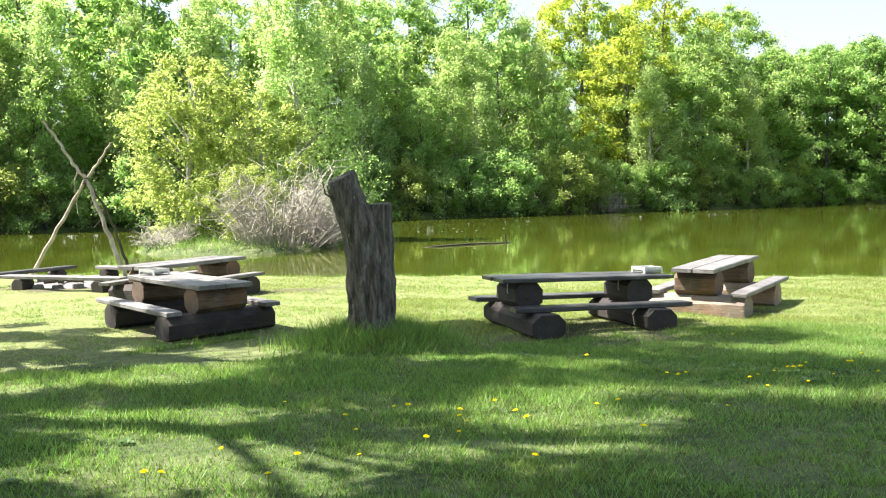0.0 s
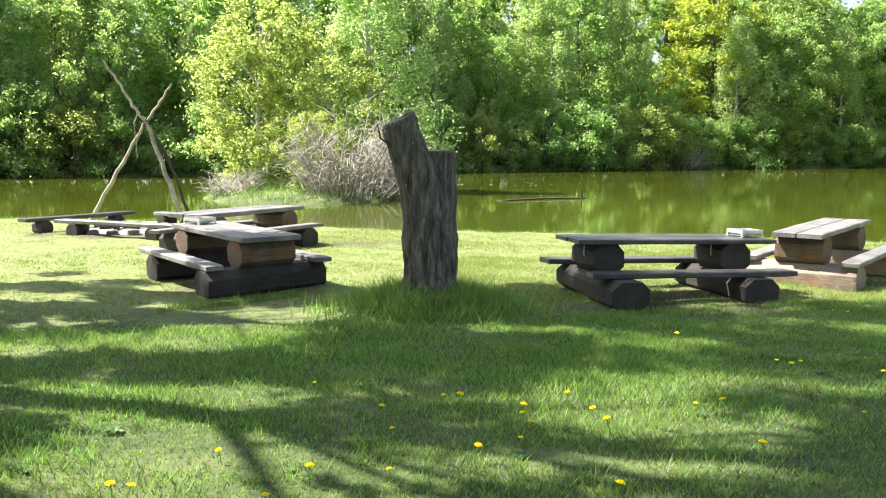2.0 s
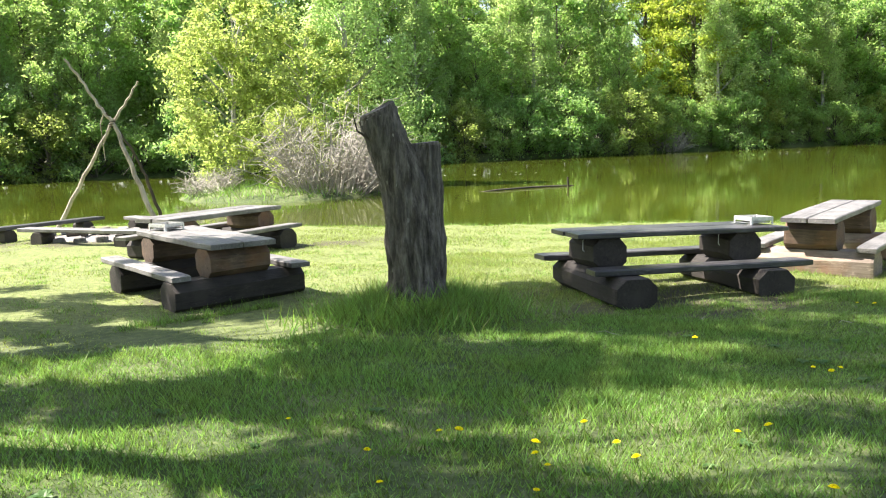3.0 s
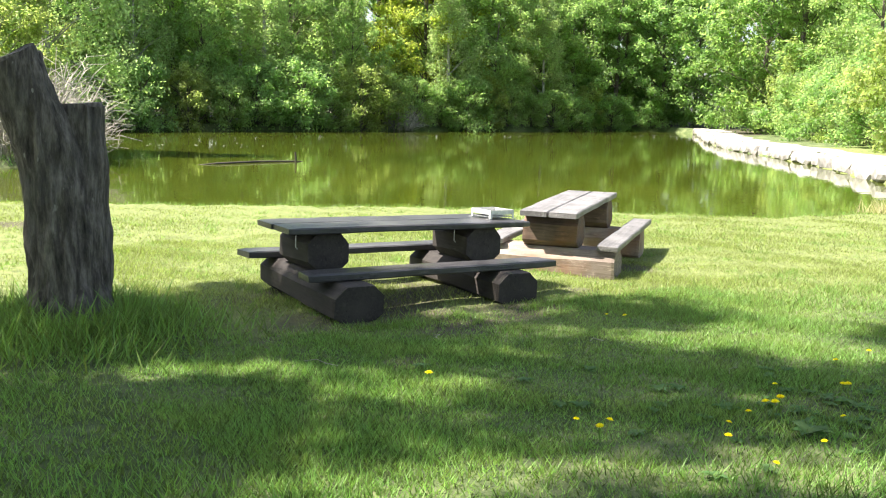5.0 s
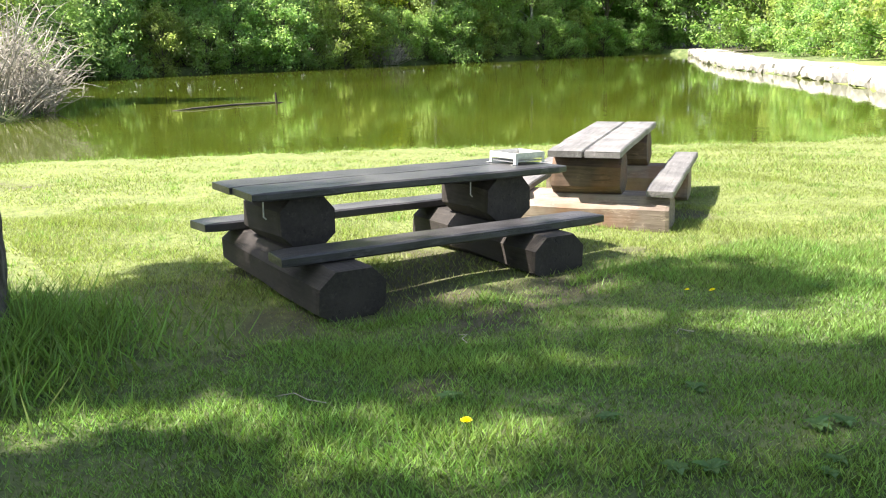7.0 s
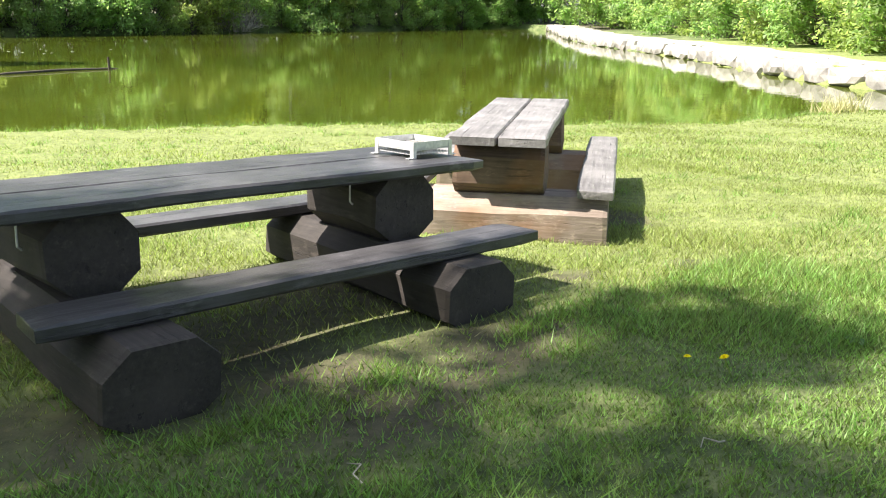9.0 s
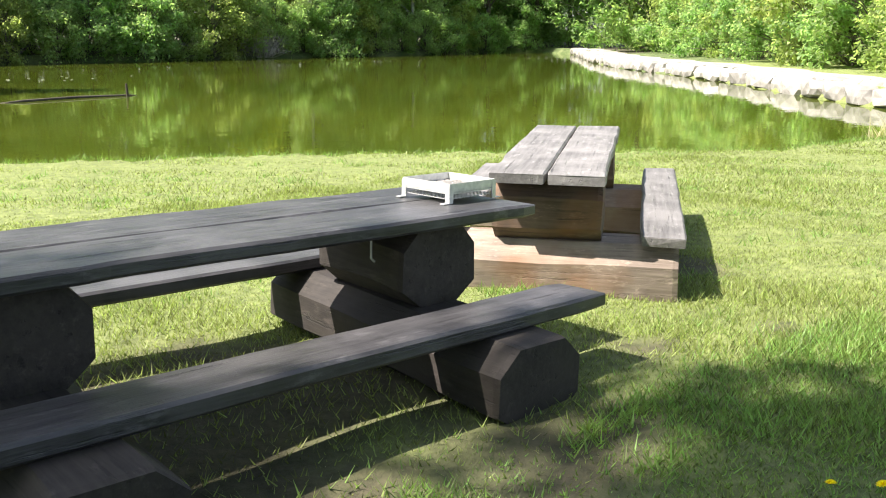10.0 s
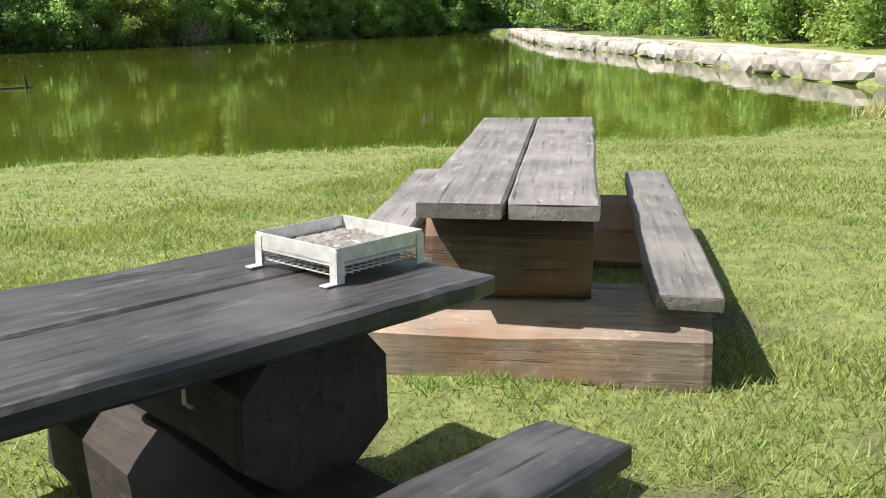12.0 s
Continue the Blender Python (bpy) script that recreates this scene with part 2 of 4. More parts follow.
def tube(bm, path, radii, sides=8, rough=0.0, scale=3.0, squash=1.0):
    """A tapered limb along a path, its surface roughened by noise, closed at both ends."""
    rings, side = [], None
    for i, p in enumerate(path):
        p = Vector(p)
        ahead = (Vector(path[min(i + 1, len(path) - 1)]) - Vector(path[max(i - 1, 0)])).normalized()
        side = ahead.orthogonal().normalized() if side is None else (side - ahead * side.dot(ahead)).normalized()
        up = ahead.cross(side)
        ring = []
        for k in range(sides):
            a = 2 * math.pi * k / sides
            d = side * math.cos(a) * squash + up * math.sin(a)
            q = p + d * radii[i]
            r = 1 + rough * noise.noise(q * scale) if rough else 1
            ring.append(bm.verts.new(p + d * radii[i] * r))
        rings.append(ring)
    for a, b in zip(rings, rings[1:]):
        for k in range(sides):
            bm.faces.new((a[k], a[(k + 1) % sides], b[(k + 1) % sides], b[k]))
    bm.faces.new(rings[0][::-1])
    bm.faces.new(rings[-1])
    return rings


def block(bm, lo, hi, bevel=0.0):
    """A bevelled box between two corners."""
    r = bmesh.ops.create_cube(bm, size=1.0)
    for v in r["verts"]:
        v.co = Vector([lo[i] + (v.co[i] + 0.5) * (hi[i] - lo[i]) for i in range(3)])
    if bevel:
        edges = {e for v in r["verts"] for e in v.link_edges}
        bmesh.ops.bevel(bm, geom=list(edges), offset=bevel, segments=2, affect="EDGES", clamp_overlap=True)


# ---- ground, pond ----
WATER_Z = -0.5
POND = np.array([(-110, 40), (-60, 33), (-40, 28), (-20, 22.5), (-10, 19.6), (-4.5, 17.0), (-1.4, 14.0), (0, 12.9), (4, 10.7), (6.5, 9.4), (8.2, 8.3), (10, 6.9),
                 (12, 5.2), (13.4, 4.2), (16, 3.9), (19, 3.0), (23, 1.2), (25, 0.6), (26.7, 6.0), (28.6, 9.2), (32.5, 13.6), (37.5, 19), (42, 24.5), (49, 34), (58, 43.5), (68, 52.5), (79, 63), (83, 71),
                 (78, 73), (50, 69.5), (33, 67.5), (18, 66), (8, 64), (-2, 61), (-13, 62.5), (-40, 63), (-110, 66)])
ISLE = (0.8, 33.0, 4.8, 5.6)   # centre and half widths


def pond_distance(x, y):
    """Distance to the pond's edge, negative inside; the island counts as land."""
    px, py = np.ravel(x), np.ravel(y)
    best, inside = np.full(px.shape, 1e9), np.zeros(px.shape, bool)
    for (ax, ay), (bx, by) in zip(POND, np.roll(POND, -1, 0)):
        dx, dy = bx - ax, by - ay
        t = np.clip(((px - ax) * dx + (py - ay) * dy) / (dx * dx + dy * dy), 0, 1)
        best = np.minimum(best, np.hypot(px - ax - t * dx, py - ay - t * dy))
        cross = ((ay > py) != (by > py)) & (px < (bx - ax) * (py - ay) / (by - ay + 1e-12) + ax)
        inside ^= cross
    d = np.where(inside, -best, best)
    isle = 1 - np.hypot((px - ISLE[0]) / ISLE[2], (py - ISLE[1]) / ISLE[3])
    return np.maximum(d, isle * 3.5).reshape(np.shape(x))


def step(a, b, v):
    t = np.clip((v - a) / (b - a), 0, 1)
    return t * t * (3 - 2 * t)


def ground_z(x, y):
    x, y = np.asarray(x, float), np.asarray(y, float)
    s = y + 0.45 * x
    k = np.clip(-1.8 - s, -20, 20)
    z = 0.047 * np.where(k > 6, k, np.log1p(np.exp(np.minimum(k, 6) * 2.0)) / 2.0)
    z = z - 0.012 * np.clip(s - 0.5, 0, 14)
    z = z - 0.10 * np.exp(-((x - 5.4) ** 2 + (y - 0.9) ** 2) / 5.0) * 0.6
    z = z + 0.19 * np.exp(-((x + 1.98) ** 2 + (y - 0.2) ** 2) / 0.8)
    z = z + 0.018 * np.sin(1.7 * x + 0.6 * y) * np.cos(1.3 * y - 0.4 * x) + 0.012 * np.sin(3.9 * x - 2.3 * y)
    far = step(15.0, 17.0, s) * step(-5.0, 12.0, x)
    z = z * (1 - far) + far * 0.05
    d = pond_distance(x, y)
    beyond = np.maximum(far, step(40.0, 50.0, y))
    z = np.where(d > 4, z + 0.03 * np.clip(d - 4, 0, 60) * beyond, z)
    edge = step(0.0, 0.35, d)
    bed = WATER_Z - 0.05 - 0.8 * step(0.0, 2.0, -d)
    isle = np.hypot((x - ISLE[0]) / ISLE[2], (y - ISLE[1]) / ISLE[3]) < 1.2
    z = np.where(isle, -0.32 + 0.1 * np.clip(d, 0, 2), z)
    return bed * (1 - edge) + z * edge


def gz(x, y):
    return float(ground_z(np.array([x]), np.array([y]))[0])


# trodden soil; patches under and before the dark table also paint its shade
BARE_AND_SHADE = [(0.9, -1.35, 0.8, 0.3), (1.9, -1.25, 0.6, 0.25), (2.65, -1.0, 0.4, 0.22), (1.0, -0.3, 1.5, 0.4), (2.32, -0.99, 0.55, 0.22), (1.34, -0.72, 1.3, 0.5), (1.68, 0.14, 1.6, 0.75), (4.11, -0.62, 0.22, 0.13), (3.59, -0.45, 0.2, 0.1), (1.12, -1.26, 0.6, 0.15), (0.06, -2.19, 0.25, 0.12), (-1.69, -6.8, 0.35, 0.2), (-0.58, -1.01, 0.3, 0.12), (1.13, 0.94, 1.8, 0.4), (5.46, 0.64, 0.28, 0.6), (4.43, -0.71, 0.3, 0.2), (-1.3, 8.6, 1.6, 0.7), (-4.4, 2.9, 1.0, 1.7), (-6.3, 12.6, 2.2, 1.5)]


def bare(x, y):
    """How bare the lawn is: trodden patches of a ragged outline, some also painting shade by a table."""
    v = np.zeros(np.shape(x))
    wob = 0.25 * np.sin(5.1 * x + 1.3 * y) + 0.25 * np.cos(4.3 * y - 2.2 * x) + 0.15 * np.sin(11 * x + 9 * y)
    for cx, cy, rx, ry in BARE_AND_SHADE:
        r = np.hypot((x - cx) / rx, (y - cy) / ry) + wob
        v = np.maximum(v, 0.8 - 0.8 * step(0.4, 1.2, r))
    return v


def ground():
    grow = np.cumsum(1.0 * 1.25 ** np.arange(24))
    xs = np.concatenate([-15 - grow[::-1], np.arange(-15, 22.01, 0.25), 22 + np.arange(1, 70, 1.0), 91 + grow])
    ys = np.concatenate([-15 - grow[::-1], np.arange(-15, 16.01, 0.25), 16 + np.arange(0.6, 64, 0.8), 80 + grow])
    X, Y = np.meshgrid(xs, ys)
    v = np.stack([X, Y, ground_z(X, Y)], -1).reshape(-1, 3)
    w, h = len(xs), len(ys)
    i = (np.arange(h - 1)[:, None] * w + np.arange(w - 1)[None, :]).ravel()
    ob = link("ground", v, np.stack([i, i + 1, i + w + 1, i + w], 1), LAWN, smooth=True)
    a = ob.data.attributes.new("bare", "FLOAT", "POINT")
    wood_floor = np.clip(pond_distance(X, Y) - 1.5, 0, 1) * (Y > 45) * 0.8
    a.data.foreach_set("value", np.maximum(bare(X, Y), wood_floor).ravel().astype(np.float32))
    # 1 where the lawn lies in the sun, for the painted sunlit colour
    a = ob.data.attributes.new("dry", "FLOAT", "POINT")
    a.data.foreach_set("value", (step(-2.2, 0.6, Y + 0.3 * X) * (Y < 26)).ravel().astype(np.float32))
    tagged(ob, "short green lawn sloping to the pond, with trodden bare patches", "lawn", kind="structure")
    xs, ys = np.linspace(-115, 90, 46), np.linspace(3, 78, 20)
    X, Y = np.meshgrid(xs, ys)
    v = np.stack([X, Y, np.full_like(X, WATER_Z)], -1).reshape(-1, 3)
    i = (np.arange(19)[:, None] * 46 + np.arange(45)[None, :]).ravel()
    tagged(link("water", v, np.stack([i, i + 1, i + 47, i + 46], 1), WATER, smooth=True), "still murky green pond water with reflections of trees", "pond", kind="structure")


ground()


# ---- log furniture ----
def hewn_log(bm, x, y0, y1, z0, width, height, sides_cut=0.28, seed=0.0, taper=0.016):
    """An eight-sided hewn log lying along y, its ends chamfered, its faces slightly uneven."""
    c, w = sides_cut, width / 2
    prof = [(-w * (1 - 2 * c), 0), (w * (1 - 2 * c), 0), (w, height * c), (w, height * (1 - c)), (w * (1 - 1.7 * c), height), (-w * (1 - 1.7 * c), height), (-w, height * (1 - c)), (-w, height * c)]
    stations = [(y0, 1 - taper * 1.6), (y0 + 0.035, 1.0)] + [(y0 + (y1 - y0) * k / 6, 1.0) for k in range(1, 6)] + [(y1 - 0.035, 1.0), (y1, 1 - taper * 1.6)]
    rings = []
    for y, f in stations:
        ring = []
        for px, pz in prof:
            n1 = noise.noise((px * 3 + seed, y * 1.4, pz * 3)) * 0.022
            ring.append(bm.verts.new((x + px * f + n1, y + noise.noise((px * 4, seed, pz * 4)) * 0.012, z0 + height / 2 + (pz - height / 2) * f + (n1 if 0 < pz < height else 0))))
        rings.append(ring)
    for a, b in zip(rings, rings[1:]):
        for k in range(8):
            bm.faces.new((a[k], a[(k + 1) % 8], b[(k + 1) % 8], b[k]))
    bm.faces.new(rings[0][::-1])
    bm.faces.new(rings[-1])


def board(bm, x0, x1, y0, y1, z0, z1, seed=0.0, wave=0.012, skew0=0.0, skew1=0.0, sag=0.0):
    """A thick sawn board along x with a waney edge and rounded arrises."""
    r, n, rings = min(0.014, (z1 - z0) * 0.3), 28, []
    ym = (y0 + y1) / 2
    for i in range(n + 1):
        u = i / n
        wa, wb = wave if isinstance(wave, tuple) else (wave, wave)
        a = y0 + wa * noise.noise((u * 5 + seed, 1.3, 0)) + wa * 0.5 * noise.noise((u * 17 + seed, 4.1, 0))
        b = y1 + wb * noise.noise((u * 5 + seed, 7.7, 0)) + wb * 0.5 * noise.noise((u * 17 + seed, 9.4, 0))
        e = 0.008 if i in (0, n) else 0.0
        lift = sag * (2 * u - 1) ** 2 + 0.004 * noise.noise((u * 4 + seed, 2.2, 5.0))
        ring = []
        for y, z in ((a + r, z0 + e), (b - r, z0 + e), (b - e, z0 + r), (b - e, z1 - r), (b - r, z1 - e), (ym, z1 - e), (a + r, z1 - e), (a + e, z1 - r), (a + e, z0 + r)):
            x = x0 + (x1 - x0) * u + (skew0 * (1 - u) + skew1 * u) * (y - ym)
            ring.append(bm.verts.new((x + (0.01 * noise.noise((y * 12, seed, z * 9)) if i in (0, n) else 0), y, z + lift)))
        rings.append(ring)
    for a, b in zip(rings, rings[1:]):
        for k in range(9):
            bm.faces.new((a[k], a[(k + 1) % 9], b[(k + 1) % 9], b[k]))
    bm.faces.new(rings[0][::-1])
    bm.faces.new(rings[-1])


def picnic_table(m, label, length, width, logs, heights, top, log, base, seed, benches=(0.0, 0.0), bench_out=(0.30, 0.32), base_ends=(-1.02, 1.0), log_w=0.52, wane=0.02, straps=False, twist=0.0, setback=0.0):
    """A log picnic table: two base logs, two short upper logs, two table boards and two benches.
    heights: top of the base logs, of the upper logs and of the boards; bench underside follows the base logs.
    twist: how far the logs lean from square; setback: how far the upper logs stay behind the front edge."""
    t = thing("picnic_table", m, label, "picnic table", "log picnic tables by the pond")
    hb, hu, ht = heights
    for i, x in enumerate(logs):
        bm = bmesh.new()
        hewn_log(bm, x, *(base_ends[i] if isinstance(base_ends[0], tuple) else base_ends), -0.06, log_w, hb + 0.06, 0.27, seed + i * 3.1)
        for v in bm.verts:
            v.co.x += twist * v.co.y
        part("base_log", bm, base, t)
        bm = bmesh.new()
        hewn_log(bm, x + 0.03, -width / 2 + 0.02 + setback, width / 2 - 0.02, hb - 0.015, 0.50, hu - hb + 0.013, 0.26, seed + 9 + i * 2.3)
        for v in bm.verts:
            v.co.x += twist * v.co.y * 0.6
        part("upper_log", bm, log, t)
        if not straps:
            continue
        bm = bmesh.new()
        tube(bm, [(x - 0.245, -0.13, hu - 0.02), (x - 0.262, -0.13, hu - 0.05), (x - 0.262, -0.13, hu - 0.17), (x - 0.24, -0.13, hu - 0.19)], [0.006] * 4, 6)
        part("steel_strap", bm, STEEL, t, "thin bent steel strap")
    half = length / 2
    for i, (a, b) in enumerate(((-width / 2, -0.005), (0.005, width / 2))):
        bm = bmesh.new()
        board(bm, -half, half - (0.02 if i == 0 else 0.06), a, b, hu, ht, seed + i * 5.7, (wane, 0.004) if i == 0 else (0.004, wane), 0.04, -0.10 if i == 0 else 0.05)
        part("table_board", bm, top, t)
    for i, sgn in enumerate((-1, 1)):
        bm = bmesh.new()
        a, b = sorted((sgn * (width / 2 + bench_out[0]), sgn * (width / 2 + bench_out[0] + bench_out[1])))
        board(bm, -half + benches[0], half + benches[1], a, b, hb + 0.002, hb + 0.082, seed + 20 + i * 4.1, 0.012, -0.1 * sgn, -0.12)
        part("bench_board", bm, top, t)
    return t


picnic_table(pose(1.61, 0.455, 0.0, 0, 1.5, 0), "dark weathered log picnic table with two benches on grass", 3.1, 0.86, (-1.08, 0.93), (0.33, 0.735, 0.805), TOP_DARK, LOG_SHADED, LOG_SHADED, 1.0, (0.0, 0.0), (0.20, 0.30), ((-1.2, 0.9), (-1.12, 0.9)), 0.55, 0.035, True, 0.055, 0.07)
dm = pose(5.208, 1.534, -0.13, 0, -0.8, 35.4)
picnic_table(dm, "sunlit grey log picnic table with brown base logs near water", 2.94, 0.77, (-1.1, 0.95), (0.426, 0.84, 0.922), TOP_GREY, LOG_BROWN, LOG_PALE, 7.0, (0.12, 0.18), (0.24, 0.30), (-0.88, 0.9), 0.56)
am = pose(-4.32, 3.25, 0.0, 0, 0, 109.5)
picnic_table(am, "grey log picnic table with a metal tray, beside the stump", 2.9, 0.92, (-1.12, 0.98), (0.37, 0.735, 0.82), TOP_GREY, LOG_BROWN, LOG_SHADED, 13.0, (0.05, 0.1), (0.24, 0.28), (-0.98, 0.98), twist=-0.13)
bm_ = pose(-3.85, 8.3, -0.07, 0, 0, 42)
picnic_table(bm_, "grey log picnic table standing near the fire place", 3.1, 0.9, (-1.05, 1.05), (0.38, 0.73, 0.82), TOP_GREY, LOG_BROWN, LOG_SHADED, 23.0, (-0.03, 0.0), (0.24, 0.28))


def tray(m, label):
    """A square steel grill tray on four angle legs with a wire mesh under it."""
    t = thing("grill_tray", m, label, "grill tray", "metal trays on the tables")
    a, z0, z1 = 0.18, 0.05, 0.105
    bm = bmesh.new()
    block(bm, (-a, -a, z0 + 0.006), (a, a, z0 + 0.012))
    part("tray_floor", bm, STEEL, t)
    for x0, x1, y0, y1 in ((-a, a, -a, -a + 0.004), (-a, a, a - 0.004, a), (-a, -a + 0.004, -a + 0.004, a - 0.004), (a - 0.004, a, -a + 0.004, a - 0.004)):
        bm = bmesh.new()
        block(bm, (x0, y0, z0), (x1, y1, z1), 0.001)
        part("rim", bm, STEEL, t)
    for sx in (-1, 1):
        for sy in (-1, 1):
            bm = bmesh.new()
            x, y = sx * (a + 0.003), sy * (a + 0.003)
            block(bm, (min(x, x - sx * 0.03), min(y, y - sy * 0.004), 0.0), (max(x, x - sx * 0.03), max(y, y - sy * 0.004), z1 - 0.01))
            block(bm, (min(x, x - sx * 0.004), min(y - sy * 0.005, y - sy * 0.03), 0.0), (max(x, x - sx * 0.004), max(y - sy * 0.005, y - sy * 0.03), z1 - 0.01))
            block(bm, (min(x + sx * 0.002, x + sx * 0.04), min(y, y - sy * 0.03), 0.0), (max(x + sx * 0.002, x + sx * 0.04), max(y, y - sy * 0.03), 0.004))
            part("leg", bm, STEEL, t)
    bm = bmesh.new()
    for k in range(13):
        p = -a + 0.01 + k * (2 * a - 0.02) / 12
        tube(bm, [(p, -a + 0.005, 0.022), (p, a - 0.005, 0.022)], [0.0022] * 2, 4)
        tube(bm, [(-a + 0.005, p, 0.026), (a - 0.005, p, 0.026)], [0.0022] * 2, 4)
    part("wire_mesh", bm, STEEL, t, "diamond wire mesh under the tray")
    bm = bmesh.new()
    bmesh.ops.create_grid(bm, x_segments=22, y_segments=22, size=a * 0.96)
    for v in bm.verts:
        v.co.z = z0 + 0.015 + 0.007 * noise.noise(v.co * 26) + 0.006 * noise.noise(v.co * 70)
    part("ash_residue", bm, ASH, t, "grey ash left in the tray")


tray(pose(2.92, 0.43, 0.776, 0, 1.5, 3), "silvery metal grill tray on four legs, standing on a dark table")
tray(am @ pose(1.0, 0.12, 0.823, 0, 0, 20), "silvery metal grill tray standing on the grey table")


# ---- stump ----
def stump():
    t = thing("tree_stump", pose(-1.97, 0.2, 0.1), "tall grey-brown forked tree stump with furrowed bark, sawn off", "tree stump")

    def stem(bm, points, tilt):
        """One furrowed stem through (x, y, z, radius) points, its cut top leaning by tilt."""
        zs, n = [p[2] for p in points], 84
        path, radii = [], []
        for i in range(n + 1):
            z = zs[0] + (zs[-1] - zs[0]) * i / n
            path.append((float(np.interp(z, zs, [p[0] for p in points])) + 0.012 * math.sin(5 * z), float(np.interp(z, zs, [p[1] for p in points])), z))
            radii.append(float(np.interp(z, zs, [p[3] for p in points])))
        rings = tube(bm, path, radii, 110, 0.07, 3.4)
        for i, (ring, c) in enumerate(zip(rings, path)):
            for v in ring:
                d = Vector((v.co.x - c[0], v.co.y - c[1], 0))
                ridge = 0.42 - abs(noise.noise((v.co.x * 9, v.co.y * 9, v.co.z * 1.5))) * 1.7
                flake = noise.noise((v.co.x * 26, v.co.y * 26, v.co.z * 7))
                v.co += d.normalized() * (0.034 * ridge + 0.012 * flake)
                v.co.z += tilt * d.x * step(0.82, 1.0, i / n)
        return path[-1], radii[-1]

    bm = bmesh.new()
    tops = [stem(bm, [(-0.06, 0.0, -0.1, 0.40), (-0.04, 0.0, 0.25, 0.32), (-0.05, 0.0, 1.0, 0.295), (-0.15, 0.0, 1.5, 0.27), (-0.31, -0.02, 2.0, 0.225), (-0.42, -0.03, 2.32, 0.2)], 0.3),
            stem(bm, [(0.13, 0.04, -0.1, 0.27), (0.12, 0.04, 0.3, 0.225), (0.145, 0.03, 0.8, 0.235), (0.13, 0.03, 1.2, 0.21), (0.15, 0.03, 1.6, 0.19), (0.165, 0.03, 1.93, 0.185)], -0.05),
            stem(bm, [(-0.12, 0.12, 1.5, 0.2), (-0.2, 0.14, 2.0, 0.14), (-0.24, 0.15, 2.36, 0.12)], 0.0)]
    for a, ln in ((200, 0.62), (235, 0.5), (275, 0.36), (330, 0.3), (20, 0.3), (100, 0.35), (160, 0.5)):
        c, s = math.cos(radians(a)), math.sin(radians(a))
        tube(bm, [(0.1 * c, 0.1 * s, 0.5), (0.25 * c, 0.25 * s, 0.22), (0.3 * c + ln * 0.2 * c, 0.3 * s + ln * 0.2 * s, 0.02), (0.32 * c + ln * 0.4 * c, 0.32 * s + ln * 0.4 * s, -0.1)], [0.12, 0.11, 0.08, 0.03], 16, 0.4, 6)
    part("trunk", bm, BARK, t, smooth=True)
    for ((x, y, z), r), tilt in zip(tops, (0.3, -0.05, 0.0)):
        bm = bmesh.new()
        for ring in tube(bm, [(x, y, z - 0.02), (x - 0.004, y, z + 0.012)], [r * 0.95, r * 0.9], 36, 0.12, 4):
            for v in ring:
                v.co.z += tilt * (v.co.x - x)
        part("cut_face", bm, CUT, t, "pale sawn cut face with rings")
    bm = bmesh.new()
    tube(bm, [(-0.5, -0.1, 1.98), (-0.68, -0.12, 2.1), (-0.72, -0.13, 2.28)], [0.016, 0.011, 0.006], 6)
    part("twig", bm, POLE_DARK, t, "thin dead twig")
    bm = bmesh.new()
    bmesh.ops.create_icosphere(bm, subdivisions=4, radius=1.0)
    for v in bm.verts:
        f = 1 + 0.45 * noise.noise(v.co * 2.6)
        v.co = Vector((-0.23 + v.co.x * 0.07 * f, -0.03 + v.co.y * 0.1 * f, 2.1 + v.co.z * 0.17 * f))
    part("moss", bm, GRASS_TALL, t, "patch of yellow-green moss")


stump()


# ---- fire place ----
def log_bench(a, b, z, label, seed, mat):
    a, b = Vector(a), Vector(b)
    d = b - a
    ln = d.length
    m = Matrix.Translation(((a.x + b.x) / 2, (a.y + b.y) / 2, z)) @ pose(0, 0, 0, 0, 0, math.degrees(math.atan2(d.y, d.x)))
    t = thing("log_bench", m, label, "bench", "benches round the fire place")
    bm = bmesh.new()
    board(bm, -ln / 2, ln / 2, -0.16, 0.16, 0.28, 0.37, seed, 0.03)
    part("seat_board", bm, mat, t)
    for x in (-ln * 0.33, ln * 0.33):
        bm = bmesh.new()
        hewn_log(bm, x, -0.2, 0.2, -0.06, 0.34, 0.338, 0.26, seed + x)
        part("support_log", bm, LOG_SHADED, t)


log_bench((-8.75, 13.0), (-6.3, 15.1), -0.1, "dark low log bench by the fire place", 31, TOP_DARK)
log_bench((-7.9, 12.8), (-5.1, 10.4), -0.1, "grey low log bench in front of the fire place", 35, TOP_GREY)
log_bench((-5.6, 14.9), (-4.2, 12.9), -0.12, "grey low log bench behind the fire place", 39, TOP_GREY)


